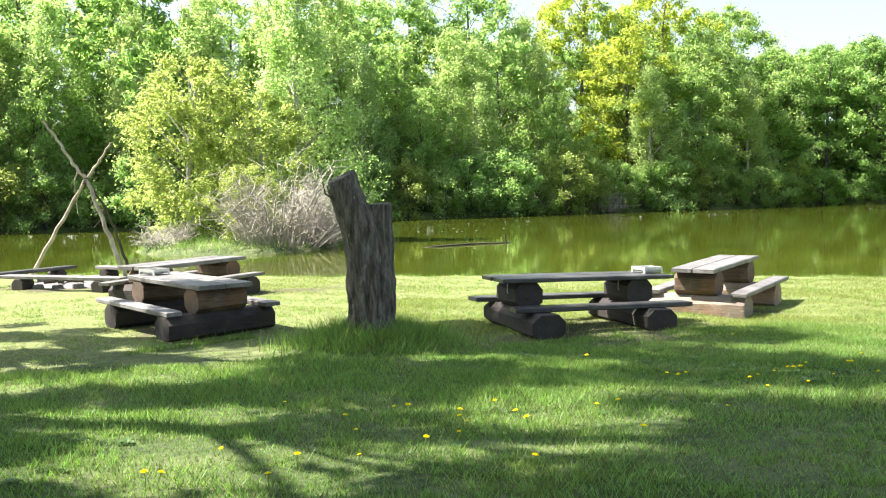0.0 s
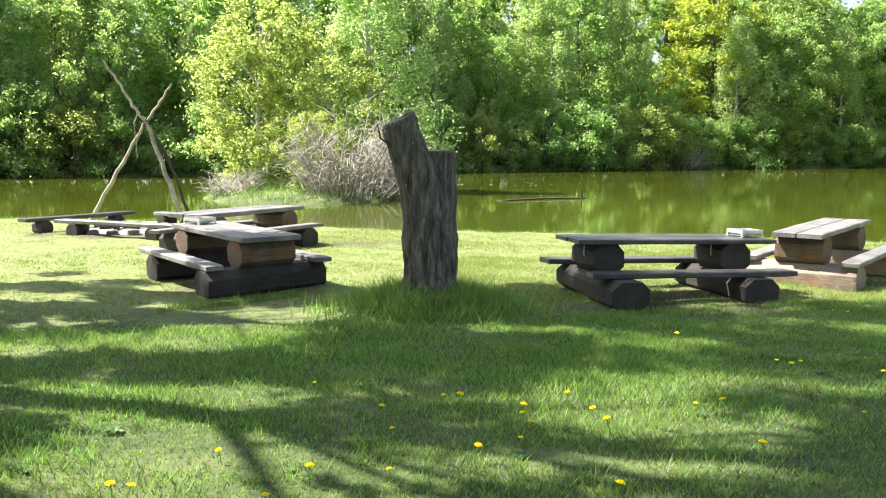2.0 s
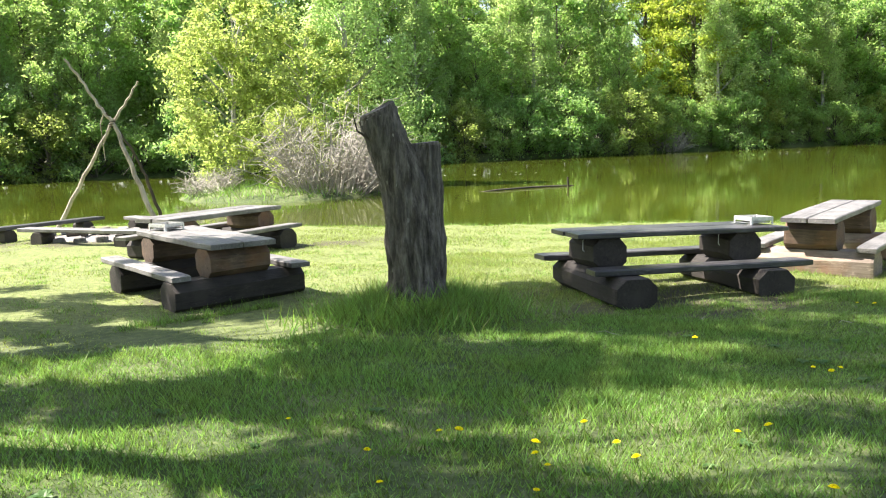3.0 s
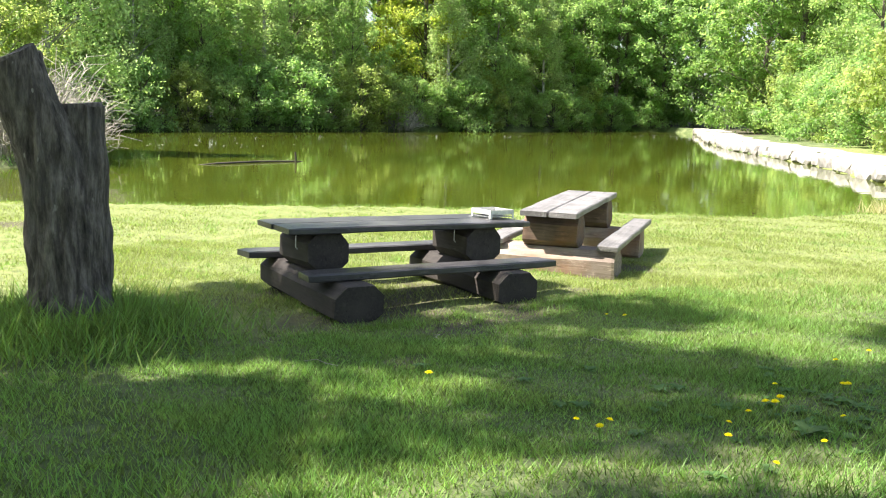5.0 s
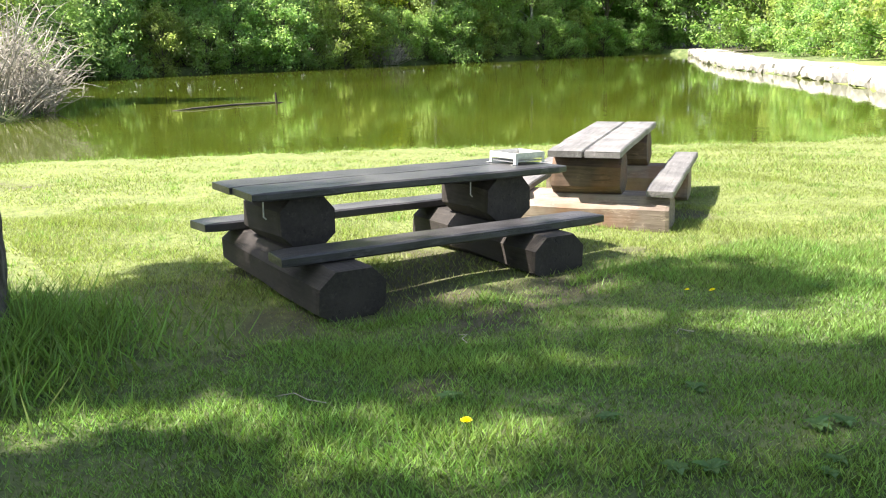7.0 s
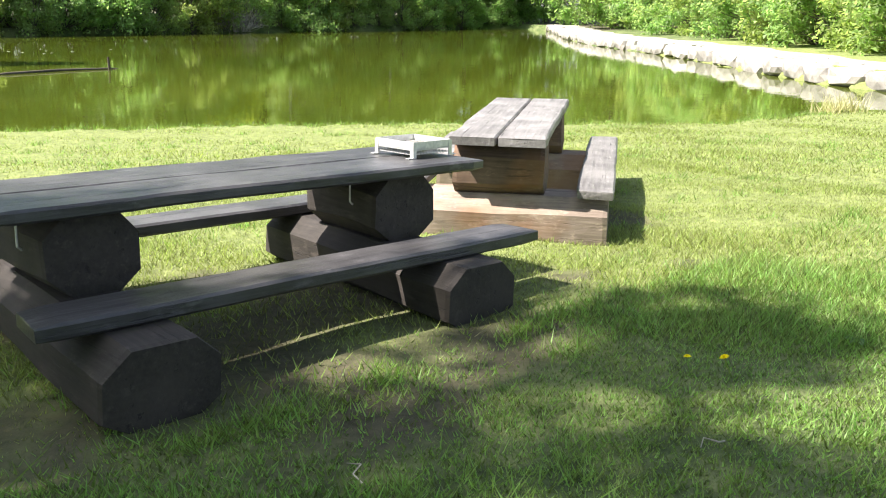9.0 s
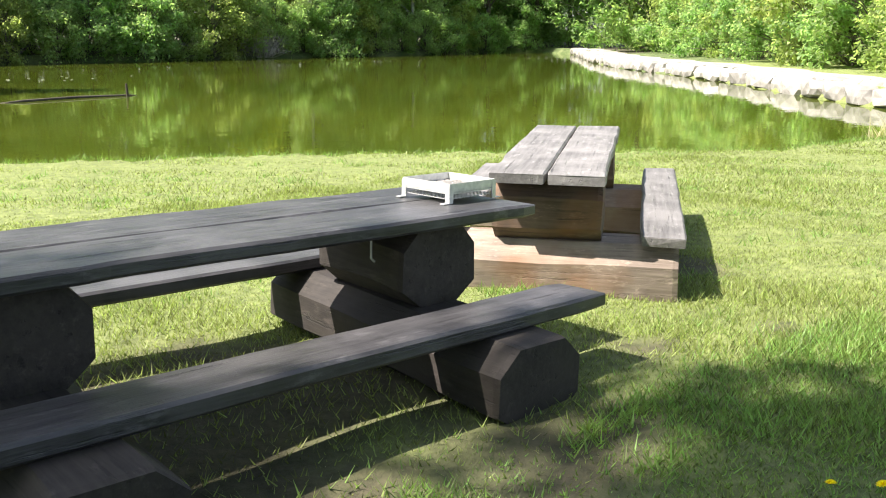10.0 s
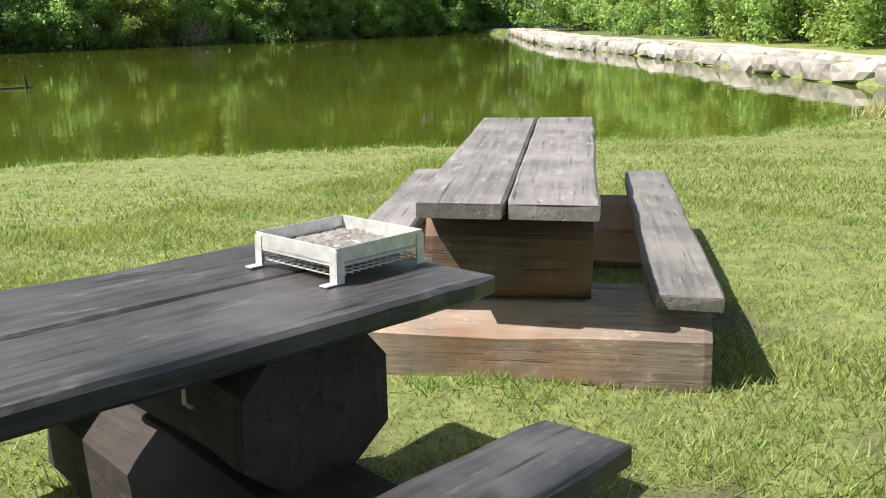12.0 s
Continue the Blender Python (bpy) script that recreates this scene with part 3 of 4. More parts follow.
def tripod():
    t = thing("pole_tripod", pose(-6.05, 16.2, -0.15) @ Matrix.Scale(1.17, 4), "tall tripod of three rough branches over a fire place", "tripod")
    cx = Vector((0.15, 0, 2.4))
    for way, r, mat, nm in ((((-1.45, 0.3, -2.48), (-0.7, 0.12, -1.18), (-0.02, 0.03, 0), (0.36, -0.05, 0.52), (0.62, -0.1, 0.95)), 0.055, POLE, "pale bare pole"),
                            (((0.86, -0.6, -2.48), (0.42, -0.3, -1.2), (0.03, -0.04, 0), (-0.28, 0.1, 0.42), (-0.62, 0.2, 1.02), (-0.95, 0.25, 1.5)), 0.06, POLE, "pale bare forked pole"),
                            (((0.98, 0.5, -2.48), (0.72, 0.36, -1.5), (0.5, 0.22, -0.85), (0.1, 0.06, -0.1), (-0.12, -0.05, 0.25)), 0.045, POLE_DARK, "dark bark-covered pole")):
        path = []
        for a, b in zip(way, way[1:]):
            path += [cx + Vector(a).lerp(Vector(b), k / 5) + Vector((0.02 * math.sin(k * 2.1 + r * 90), 0.015 * math.cos(k * 1.7), 0)) for k in range(5)]
        path.append(cx + Vector(way[-1]))
        n = len(path) - 1
        bm = bmesh.new()
        tube(bm, path, [r * (1 - 0.6 * i / n) for i in range(n + 1)], 9, 0.25, 7)
        if mat is POLE_DARK:
            tube(bm, [path[11], path[11] + Vector((-0.1, 0.05, -0.3)), path[11] + Vector((-0.28, 0.07, -0.5))], [0.02, 0.014, 0.006], 6)
        else:
            k = 13 if r == 0.06 else 9
            tube(bm, [path[k], path[k] + Vector((-0.1, 0.05, -0.25)), path[k] + Vector((-0.08, 0.07, -0.6))], [0.018, 0.013, 0.006], 6)
        part("pole", bm, mat, t, nm)
    bm = bmesh.new()
    tube(bm, [Vector((0.15 + 0.07 * math.cos(k * 0.7), 0.07 * math.sin(k * 0.7), 2.3 + 0.006 * k)) for k in range(28)], [0.012] * 28, 6)
    part("binding", bm, POLE_DARK, t, "dark rope binding")


tripod()


def rock(bm, c, size, seed, sub=2):
    r = bmesh.ops.create_icosphere(bm, subdivisions=sub, radius=1.0)
    for v in r["verts"]:
        p = v.co.copy()
        # flattened towards a block, with a ragged surface
        q = Vector([math.copysign(abs(x) ** 0.55, x) for x in p]) * 0.72
        f = 1 + 0.22 * noise.noise(p * 1.3 + Vector((seed, seed * 0.7, 0))) + 0.08 * noise.noise(p * 3.7 + Vector((0, seed, 0)))
        v.co = Vector([c[i] + q[i] * size[i] * f for i in range(3)])


def fire_place():
    t = thing("fire_pit", pose(-6.5, 13.3, -0.12), "round fire pit of grey stones with ash and charred wood", "fire pit")
    bm = bmesh.new()
    tube(bm, [(0, 0, -0.08), (0, 0, 0.03), (0, 0, 0.07)], [1.35, 1.2, 0.4], 26, 0.2, 2)
    part("ash_bed", bm, ASH, t, smooth=True)
    for k in range(15):
        a = k * 2 * math.pi / 15
        bm = bmesh.new()
        rock(bm, (1.15 * math.cos(a), 1.15 * math.sin(a), 0.06), (0.2, 0.17, 0.13), k * 2.3)
        o = part("stone", bm, ASH, t)
    for k in range(4):
        bm = bmesh.new()
        a = k * 1.4
        tube(bm, [(-0.5 * math.cos(a), -0.5 * math.sin(a), 0.12), (0.5 * math.cos(a), 0.5 * math.sin(a), 0.2)], [0.06, 0.05], 8, 0.2, 8)
        part("charred_log", bm, POLE_DARK, t, "charred log")


fire_place()


# ---- stone bank and path beyond the water ----
BANK = [(25.2, 0.2), (26.7, 6.0), (28.6, 9.2), (32.5, 13.6), (37.5, 19), (42, 24.5), (49, 34), (58, 43.5), (68, 52.5), (79, 63)]


def along(points, stepm):
    out, carry = [], 0.0
    for (ax, ay), (bx, by) in zip(points, points[1:]):
        ln = math.hypot(bx - ax, by - ay)
        while carry < ln:
            out.append((ax + (bx - ax) * carry / ln, ay + (by - ay) * carry / ln, math.atan2(by - ay, bx - ax)))
            carry += stepm
        carry -= ln
    return out


def stone_bank():
    t = tagged(thing("stone_bank", pose(0, 0, 0), "bank of large pale quarry stones along the water", "stone bank"), kind="structure")
    rng = random.Random(5)
    for row, (off, z, sz) in enumerate(((0.2, -0.22, 0.5), (1.0, 0.02, 0.24))):
        for x, y, a in along(BANK, 1.7 - row * 0.3):
            bm = bmesh.new()
            s = rng.uniform(0.8, 1.25)
            rock(bm, (0, 0, 0), ((1.15 - 0.3 * row) * s, 0.62 * s, sz * rng.uniform(0.88, 1.1)), rng.uniform(0, 90))
            o = part("stone", bm, STONE, t)
            o.matrix_basis = pose(x + math.sin(a) * off + rng.uniform(-0.1, 0.1), y - math.cos(a) * off, z, rng.uniform(-5, 5), rng.uniform(-5, 5), math.degrees(a) + rng.uniform(-9, 9))
    pts = along(BANK, 0.8)
    v, f = [], []
    for i, (x, y, a) in enumerate(pts):
        w = 2.3 + 0.3 * math.sin(i * 0.7)
        for o, rise in ((0.45, -0.35), (1.05, 0.06), (w + 0.6, 0.07)):
            px, py = x + math.sin(a) * o, y - math.cos(a) * o
            v.append((px, py, max(gz(px, py), 0.0 if 3 < i else -0.2) + rise))
        if i:
            b = i * 3
            f += [(b - 3, b, b + 1, b - 2), (b - 2, b + 1, b + 2, b - 1)]
    tagged(link("bank_path", v, f, GRAVEL, smooth=True), "pale gravel path on top of the stone bank", "path", kind="structure")


stone_bank()
bm = bmesh.new()
block(bm, (-0.75, -0.35, 0), (0.75, 0.35, 0.62), 0.06)
sb = tagged(thing("stone_block", pose(86.0, 64.4, gz(86.0, 64.4) - 0.04, 0, 0, 20) @ Matrix.Scale(1.4, 4), "grey stone block at the end of the path", "stone block"))
part("block", bm, STONE, sb)


# ---- trees and shrubs ----
def leaves(rng, centres, radii, per, size, droop=0.0, flat=0.75, fuzz=0.42):
    """Pointed leaves scattered on and in the clumps of a crown; vertices and faces."""
    c = np.repeat(centres, per, 0)
    r = np.repeat(radii, per)[:, None]
    d = rng.normal(size=c.shape)
    d /= np.linalg.norm(d, axis=1)[:, None]
    p = c + d * r * np.abs(rng.normal(0.72, fuzz, (len(c), 1))) * np.array([1, 1, flat])
    if droop:
        p[:, 2] -= droop * rng.uniform(0, 1, len(p)) ** 2 * r[:, 0]
    nrm = d * 0.6 + rng.normal(size=c.shape) * 0.55 + np.array([0, 0, 0.45])
    nrm /= np.linalg.norm(nrm, axis=1)[:, None]
    u = np.cross(nrm, rng.normal(size=c.shape))
    u /= np.linalg.norm(u, axis=1)[:, None]
    w = np.cross(nrm, u)
    s = size * rng.uniform(0.6, 1.35, (len(c), 1))
    bend = nrm * s * 0.18
    v = np.stack([p - u * s, p + w * s * 0.8 - bend, p + u * s - w * s * 0.25], 1).reshape(-1, 3)
    return v, np.arange(len(v), dtype=np.int32).reshape(-1, 3)


def tree(name, seed, height, radius, low, clumps, per, size, leaf_mat, bark_mat, shape="round", droop=0.0, label="", stems=1, clump=(0.45, 0.95), trunk_r=None):
    """A tree built at the origin: tapered trunk, limbs, and a crown of leaf clumps with gaps; low: crown's lower end."""
    rng, rnd = np.random.default_rng(seed), random.Random(seed)
    t = thing(name, pose(0, 0, 0), label, "tree" if "shrub" not in name else "shrub", "trees round the pond")
    u = rng.uniform(0, 1, clumps) ** 0.9
    z = low + (height - low) * u
    if shape == "cone":
        env = radius * np.clip(1.05 - u, 0.12, 1) ** 0.75 * np.clip(u * 6 + 0.45, 0, 1)
    elif shape == "wide":
        env = radius * np.sqrt(np.clip(1 - (2 * u - 0.75) ** 2 / 1.6, 0.05, 1))
    else:
        env = radius * np.sqrt(np.clip(1 - (2 * u - 0.92) ** 2 / 1.25, 0.04, 1))
    a = rng.uniform(0, 2 * np.pi, clumps)
    lobe = 1 + 0.28 * np.sin(3 * a + seed) + 0.27 * np.sin(2 * a + u * 11 + seed) + 0.14 * np.sin(u * 17 + 5 * a)
    rr = env * lobe * rng.uniform(0.3, 1, clumps) ** 0.4
    c = np.stack([rr * np.cos(a), rr * np.sin(a), z + rng.normal(0, 0.2, clumps)], 1)
    rad = rng.uniform(clump[0], clump[1], clumps) * (1.05 - 0.35 * u)
    tr = trunk_r or 0.013 * height + 0.04
    for s in range(stems):
        lean = Vector((rnd.uniform(-1, 1), rnd.uniform(-1, 1), 0)) * (0.05 * height if stems == 1 else 0.2 * radius)
        bm = bmesh.new()
        n = 9
        path = [Vector((0, 0, -0.25)) + lean * (i / n) ** 1.3 + Vector((0.03 * height * math.sin(i * 0.8 + seed) * 0.3, 0.02 * height * math.cos(i * 0.6) * 0.3, height * 0.93 * i / n)) for i in range(n + 1)]
        tube(bm, path, [tr * (1 - 0.9 * i / n) + 0.012 + (0.5 * tr if i == 0 else 0) for i in range(n + 1)], 9, 0.15, 2)
        if s < stems - 1:
            part("trunk", bm, bark_mat, t)
    order = rng.permutation(clumps)[: min(34, clumps)]
    for k in order:
        tip = Vector(c[k])
        hz = max(low * 0.6, tip.z - 0.5 * math.hypot(tip.x, tip.y) - 0.4)
        i = min(int(hz / (height * 0.93) * 9) + 0, 8)
        root = path[i].lerp(path[i + 1], 0.5)
        mid = root.lerp(tip, 0.5) + Vector((0, 0, 0.12 * (tip - root).length))
        tube(bm, [root, mid, tip], [max(tr * 0.32 * (1 - hz / height), 0.02), 0.022, 0.008], 5)
    part("trunk", bm, bark_mat, t)
    v, f = leaves(rng, c, rad, int(per * (1.65 if "beech" in name else 1.2)), size * 0.88, droop, 0.75, 0.22 if "beech" in name else 0.45)
    link("crown", v, f, leaf_mat, t)
    return t


proto = {
    "birch": tree("birch_tree", 3, 13.0, 3.1, 1.6, 120, 143, 0.099, LEAF_BIRCH, BIRCH, "cone", 1.6, "tall birch with hanging pale green foliage on the far shore"),
    "alder": tree("alder_tree", 8, 11.5, 3.2, 0.7, 125, 143, 0.137, LEAF_FRESH, TRUNK, "round", 0.3, "leafy green alder tree growing at the water"),
    "maple": tree("maple_tree", 14, 14.5, 3.9, 2.5, 135, 137, 0.142, LEAF_YELLOW, TRUNK, "round", 0.2, "tall maple with yellow spring foliage behind the shore"),
    "oak": tree("oak_tree", 21, 14.0, 4.2, 1.2, 140, 137, 0.142, LEAF_FRESH, TRUNK, "wide", 0.2, "broad dense green deciduous tree at the pond"),
    "dark": tree("shaded_tree", 27, 12.0, 3.9, 0.4, 120, 125, 0.164, LEAF_DARK, TRUNK, "round", 0.2, "dark green tree in the shaded wood behind"),
    "willow": tree("willow_tree", 33, 7.6, 2.7, 0.5, 115, 162, 0.093, LEAF_LIME, BIRCH, "round", 0.7, "yellow-green young willow on the small island", 1, (0.35, 0.7)),
    "shrub": tree("shore_shrub", 41, 3.6, 2.3, 0.1, 70, 118, 0.115, LEAF_FRESH, TRUNK, "wide", 0.2, "leafy green shrub overhanging the water", 3, (0.35, 0.7), 0.05),
    "lime": tree("lime_shrub", 47, 4.6, 2.3, 0.15, 80, 125, 0.110, LEAF_LIME, TRUNK, "round", 0.2, "yellow-green leafy shrub beside the grass strip", 3, (0.35, 0.75), 0.05),
}
used = set()


def plant(kind, x, y, scale=1.0, turn=0.0, tall=1.0, z=None, label=""):
    m = pose(x, y, (gz(x, y) if z is None else z) - 0.05, 0, 0, turn) @ Matrix.Diagonal((scale, scale, scale * tall, 1))
    ob = proto[kind]
    if kind in used:
        o = copy_thing(ob, m)
        o.matrix_basis = m
    else:
        used.add(kind)
        o = ob
        o.matrix_basis = m
    if label:
        o["label"] = label
    return o


rnd = random.Random(12)
# island
plant("willow", -0.8, 37.6, 1.28, 0, 1.0)
plant("birch", 4.9, 37.6, 1.15, 130, 0.98, label="tall pale green birch at the back of the small island")
plant("willow", 2.7, 35.9, 1.02, 60, 1.0, label="small yellow-green willow on the island among dry twigs")
plant("willow", 1.2, 31.4, 0.54, 200, 0.9, label="low yellow-green willow scrub at the edge of the island")
# far shore, from the left to the right: front shrubs, then trees, then the tall wood
front = along([(-46, 64), (-13, 63.3), (-2, 62), (8, 65), (18, 67), (33, 68.5), (50, 70.5), (78, 74), (83, 72.5)], 3.4)
for i, (x, y, a) in enumerate(front):
    plant("shrub" if i % 5 else "lime", x + rnd.uniform(-0.6, 0.6), y + rnd.uniform(-1.2, 0.2), rnd.uniform(0.7, 1.6), rnd.uniform(0, 360), rnd.uniform(0.8, 1.2))
for i, (x, y, a) in enumerate(front[1:-5:2]):
    plant(("alder", "birch", "alder", "willow", "birch")[i % 5], x + rnd.uniform(-1.5, 1.5), y + rnd.uniform(1.0, 3.0), rnd.uniform(0.8, 1.3), rnd.uniform(0, 360), rnd.uniform(0.95, 1.2))
mid = [("alder", -40.5, 68.3), ("birch", -33.3, 69.0), ("alder", -26.6, 69.1), ("birch", -20.6, 69.1), ("oak", -14.1, 68.5), ("birch", -7.9, 67.7), ("dark", -1.7, 67.1), ("birch", 4.3, 68.8), ("dark", 10.2, 71.1), ("birch", 16.0, 71.7), ("alder", 21.7, 72.6), ("birch", 27.8, 73.0), ("alder", 33.8, 74.6), ("birch", 38.4, 74.9), ("maple", 50.3, 76.0), ("alder", 53.0, 77.1), ("alder", 55.1, 76.2), ("oak", 61.5, 77.7), ("alder", 68.0, 79.1), ("oak", 74.5, 79.7), ("oak", 83.0, 79.3), ("birch", -11.8, 66.4), ("birch", -19.1, 67.4), ("alder", -23.7, 67.6), ("alder", -14.8, 71.2), ("oak", 79.5, 76.1)]
for k, x, y in mid:
    plant(k, x + rnd.uniform(-0.7, 0.7), y + rnd.uniform(-0.5, 0.8), rnd.uniform(1.24, 1.58), rnd.uniform(0, 360), rnd.uniform(0.92, 1.1))
back = [("oak", -43.0, 75.1), ("alder", -34.4, 76.0), ("oak", -26.2, 76.8), ("birch", -17.7, 75.8), ("oak", -9.9, 75.3), ("dark", -2.3, 74.9), ("alder", 5.1, 76.2), ("birch", 12.4, 77.7), ("alder", 19.6, 78.8), ("alder", 26.9, 80.8), ("oak", 33.6, 81.9), ("birch", 39.8, 81.7), ("maple", 49.6, 83.0), ("oak", 52.4, 83.5), ("maple", 58.6, 84.3), ("oak", 65.5, 84.8), ("oak", 73.4, 86.3), ("oak", 83.2, 86.6)]
for k, x, y in back:
    plant(k, x + rnd.uniform(-1, 1), y + rnd.uniform(-1, 1), rnd.uniform(1.42, 1.77), rnd.uniform(0, 360), rnd.uniform(0.95, 1.12))
for i, (x, y, a) in enumerate(along([(-55, 82), (10, 84), (60, 92), (105, 92)], 7.0)):
    plant(("oak", "alder", "dark")[i % 3], x, y, rnd.uniform(1.45, 1.8), rnd.uniform(0, 360), rnd.uniform(0.9, 1.1))
# shaded wood that closes the far right, and the shrubs along the grass strip
for x, y in ((90.6, 73.3), (72.7, 49.3), (89.4, 80.3), (86.6, 64.3), (81.0, 47.2), (85.9, 74.7), (80.6, 82.7), (92.8, 82.9), (82.3, 52.2), (72.0, 45.0)):
    plant("dark", x, y, rnd.uniform(1.45, 1.75), rnd.uniform(0, 360))
for i, (x, y, a) in enumerate(along([(31, 1.5), (38, 8.5), (45.5, 17.5), (54, 27.5), (64, 37.5), (76, 48.5), (86, 58)], 3.6)):
    plant("lime" if i % 3 == 1 else "shrub", x + rnd.uniform(-0.5, 0.5), y + rnd.uniform(-0.5, 0.5), rnd.uniform(0.95, 1.45), rnd.uniform(0, 360), rnd.uniform(0.9, 1.3))
for i, (x, y, a) in enumerate(along([(36, 3), (45, 12), (53, 21.5), (62, 31), (76, 44), (90, 57)], 5.5)):
    plant(("alder", "oak", "birch")[i % 3], x, y, rnd.uniform(0.95, 1.25), rnd.uniform(0, 360))


def dead_bush(m, label, seed, n, h, spread):
    rng = random.Random(seed)
    t = thing("dead_bush", m, label, "bush", "dry bushes at the water")
    bm = bmesh.new()
    for i in range(n):
        if i and i % 20 == 0:
            part("branch", bm, TWIG, t)
            bm = bmesh.new()
        a, r = rng.uniform(0, 6.283), rng.uniform(0.2, 1) ** 0.6
        b = Vector((spread * 0.45 * r * math.cos(a), spread * 0.45 * r * math.sin(a), -0.1))
        up = h * rng.uniform(0.25, 1) * (1.1 - 0.6 * r)
        o = Vector((math.cos(a), math.sin(a), 0)) * spread * rng.uniform(0.1, 0.55)
        w = Vector((rng.uniform(-1, 1), rng.uniform(-1, 1), 0)) * 0.3
        p1, p2 = b + o * 0.35 + w + Vector((0, 0, up * 0.55)), b + o + w * 0.5 + Vector((0, 0, up))
        p3 = p2 + o * 0.4 + Vector((0, 0, -up * rng.uniform(-0.1, 0.25)))
        tube(bm, [b, p1, p2, p3], [0.018, 0.014, 0.01, 0.005], 3)
        for k in range(5):
            q = p1.lerp(p2, rng.uniform(0, 1))
            e = q + Vector((rng.uniform(-1, 1), rng.uniform(-1, 1), rng.uniform(-0.1, 0.8))) * 0.55
            tube(bm, [q, q.lerp(e, 0.5) + Vector((0, 0, 0.05)), e], [0.009, 0.007, 0.003], 3)
    part("branch", bm, TWIG, t)


dead_bush(pose(2.5, 29.9, -0.3) @ Matrix.Scale(1.65, 4), "tangle of dry grey twigs at the edge of the island", 2, 240, 3.3, 2.3)
dead_bush(pose(4.3, 30.8, -0.35) @ Matrix.Scale(1.25, 4), "low dry grey bush hanging over the water", 3, 150, 2.0, 1.8)
dead_bush(pose(-2.7, 32.3, -0.35) @ Matrix.Scale(1.25, 4), "low tangle of bare twigs on the island shore", 4, 80, 1.4, 1.3)
dead_bush(pose(43.3, 69.1, -0.3) @ Matrix.Scale(1.45, 4), "grey leafless bush on the far shore", 6, 120, 2.3, 1.9)

# unseen trees added beside and behind the path, placed so their crowns shade the lawn
proto["shade"] = tree("beech_tree", 61, 13.5, 6.8, 7.2, 60, 235, 0.19, LEAF_FRESH, TRUNK, "wide", 0.2, "unseen spreading beech added to shade the lawn", 1, (0.75, 1.3), 0.34)
SHADE = [(-10.96, -7.74, 0.95, 330.77, 1.33), (-10.53, -1.29, 0.94, -0.09, 2.17), (-9.65, 2.97, 0.61, 297.6, 1.63), (-15.65, -5.39, 0.73, 100.42, 1.45), (-10.69, -9.97, 0.71, 277.45, 1.79), (-11.22, 4.53, 0.35, 16.33, 2.14), (-13.39, -6.3, 0.88, 21.79, 2.0), (-16.88, -12.58, 0.39, 330.27, 1.17), (-17.94, -1.64, 0.76, 43.54, 1.59), (-9.19, -6.29, 0.81, 143.56, 2.1), (-14.17, -19.28, 0.49, 141.56, 1.73), (3.0, -20.0, 1.0, 50, 1.0)]
for x, y, s, a, tall in SHADE:
    plant("shade", x, y, s, a, tall)
# one more unseen crown, added to dapple the grass before the dark table
slender = tree("tall_beech_tree", 67, 22.5, 1.8, 18.4, 13, 120, 0.17, LEAF_FRESH, TRUNK, "round", 0.2, "unseen slender beech added to shade the lawn", 1, (0.6, 1.0), 0.26)
slender.matrix_basis = pose(-11.2, 6.2, gz(-11.2, 6.2) - 0.05, 0, 0, 40)


# ---- grass and flowers ----
def blades(rng, x, y, height, width, lean):
    n = len(x)
    z = ground_z(x, y) - 0.008
    a = rng.uniform(0, 2 * np.pi, n)
    h, w = height * rng.uniform(0.55, 1.35, n), width * rng.uniform(0.7, 1.3, n)
    dx, dy = np.cos(a), np.sin(a)
    b = rng.uniform(0, 2 * np.pi, n)
    lx, ly = np.cos(b) * h * lean * rng.uniform(0.2, 1.2, n), np.sin(b) * h * lean * rng.uniform(0.2, 1.2, n)
    base = np.stack([x, y, z], 1)
    side = np.stack([dx * w, dy * w, np.zeros(n)], 1)
    tip = base + np.stack([lx, ly, h * 0.95], 1)
    v = np.stack([base - side, base + side, tip], 1).reshape(-1, 3)
    return v, np.arange(n * 3, dtype=np.int32).reshape(-1, 3)


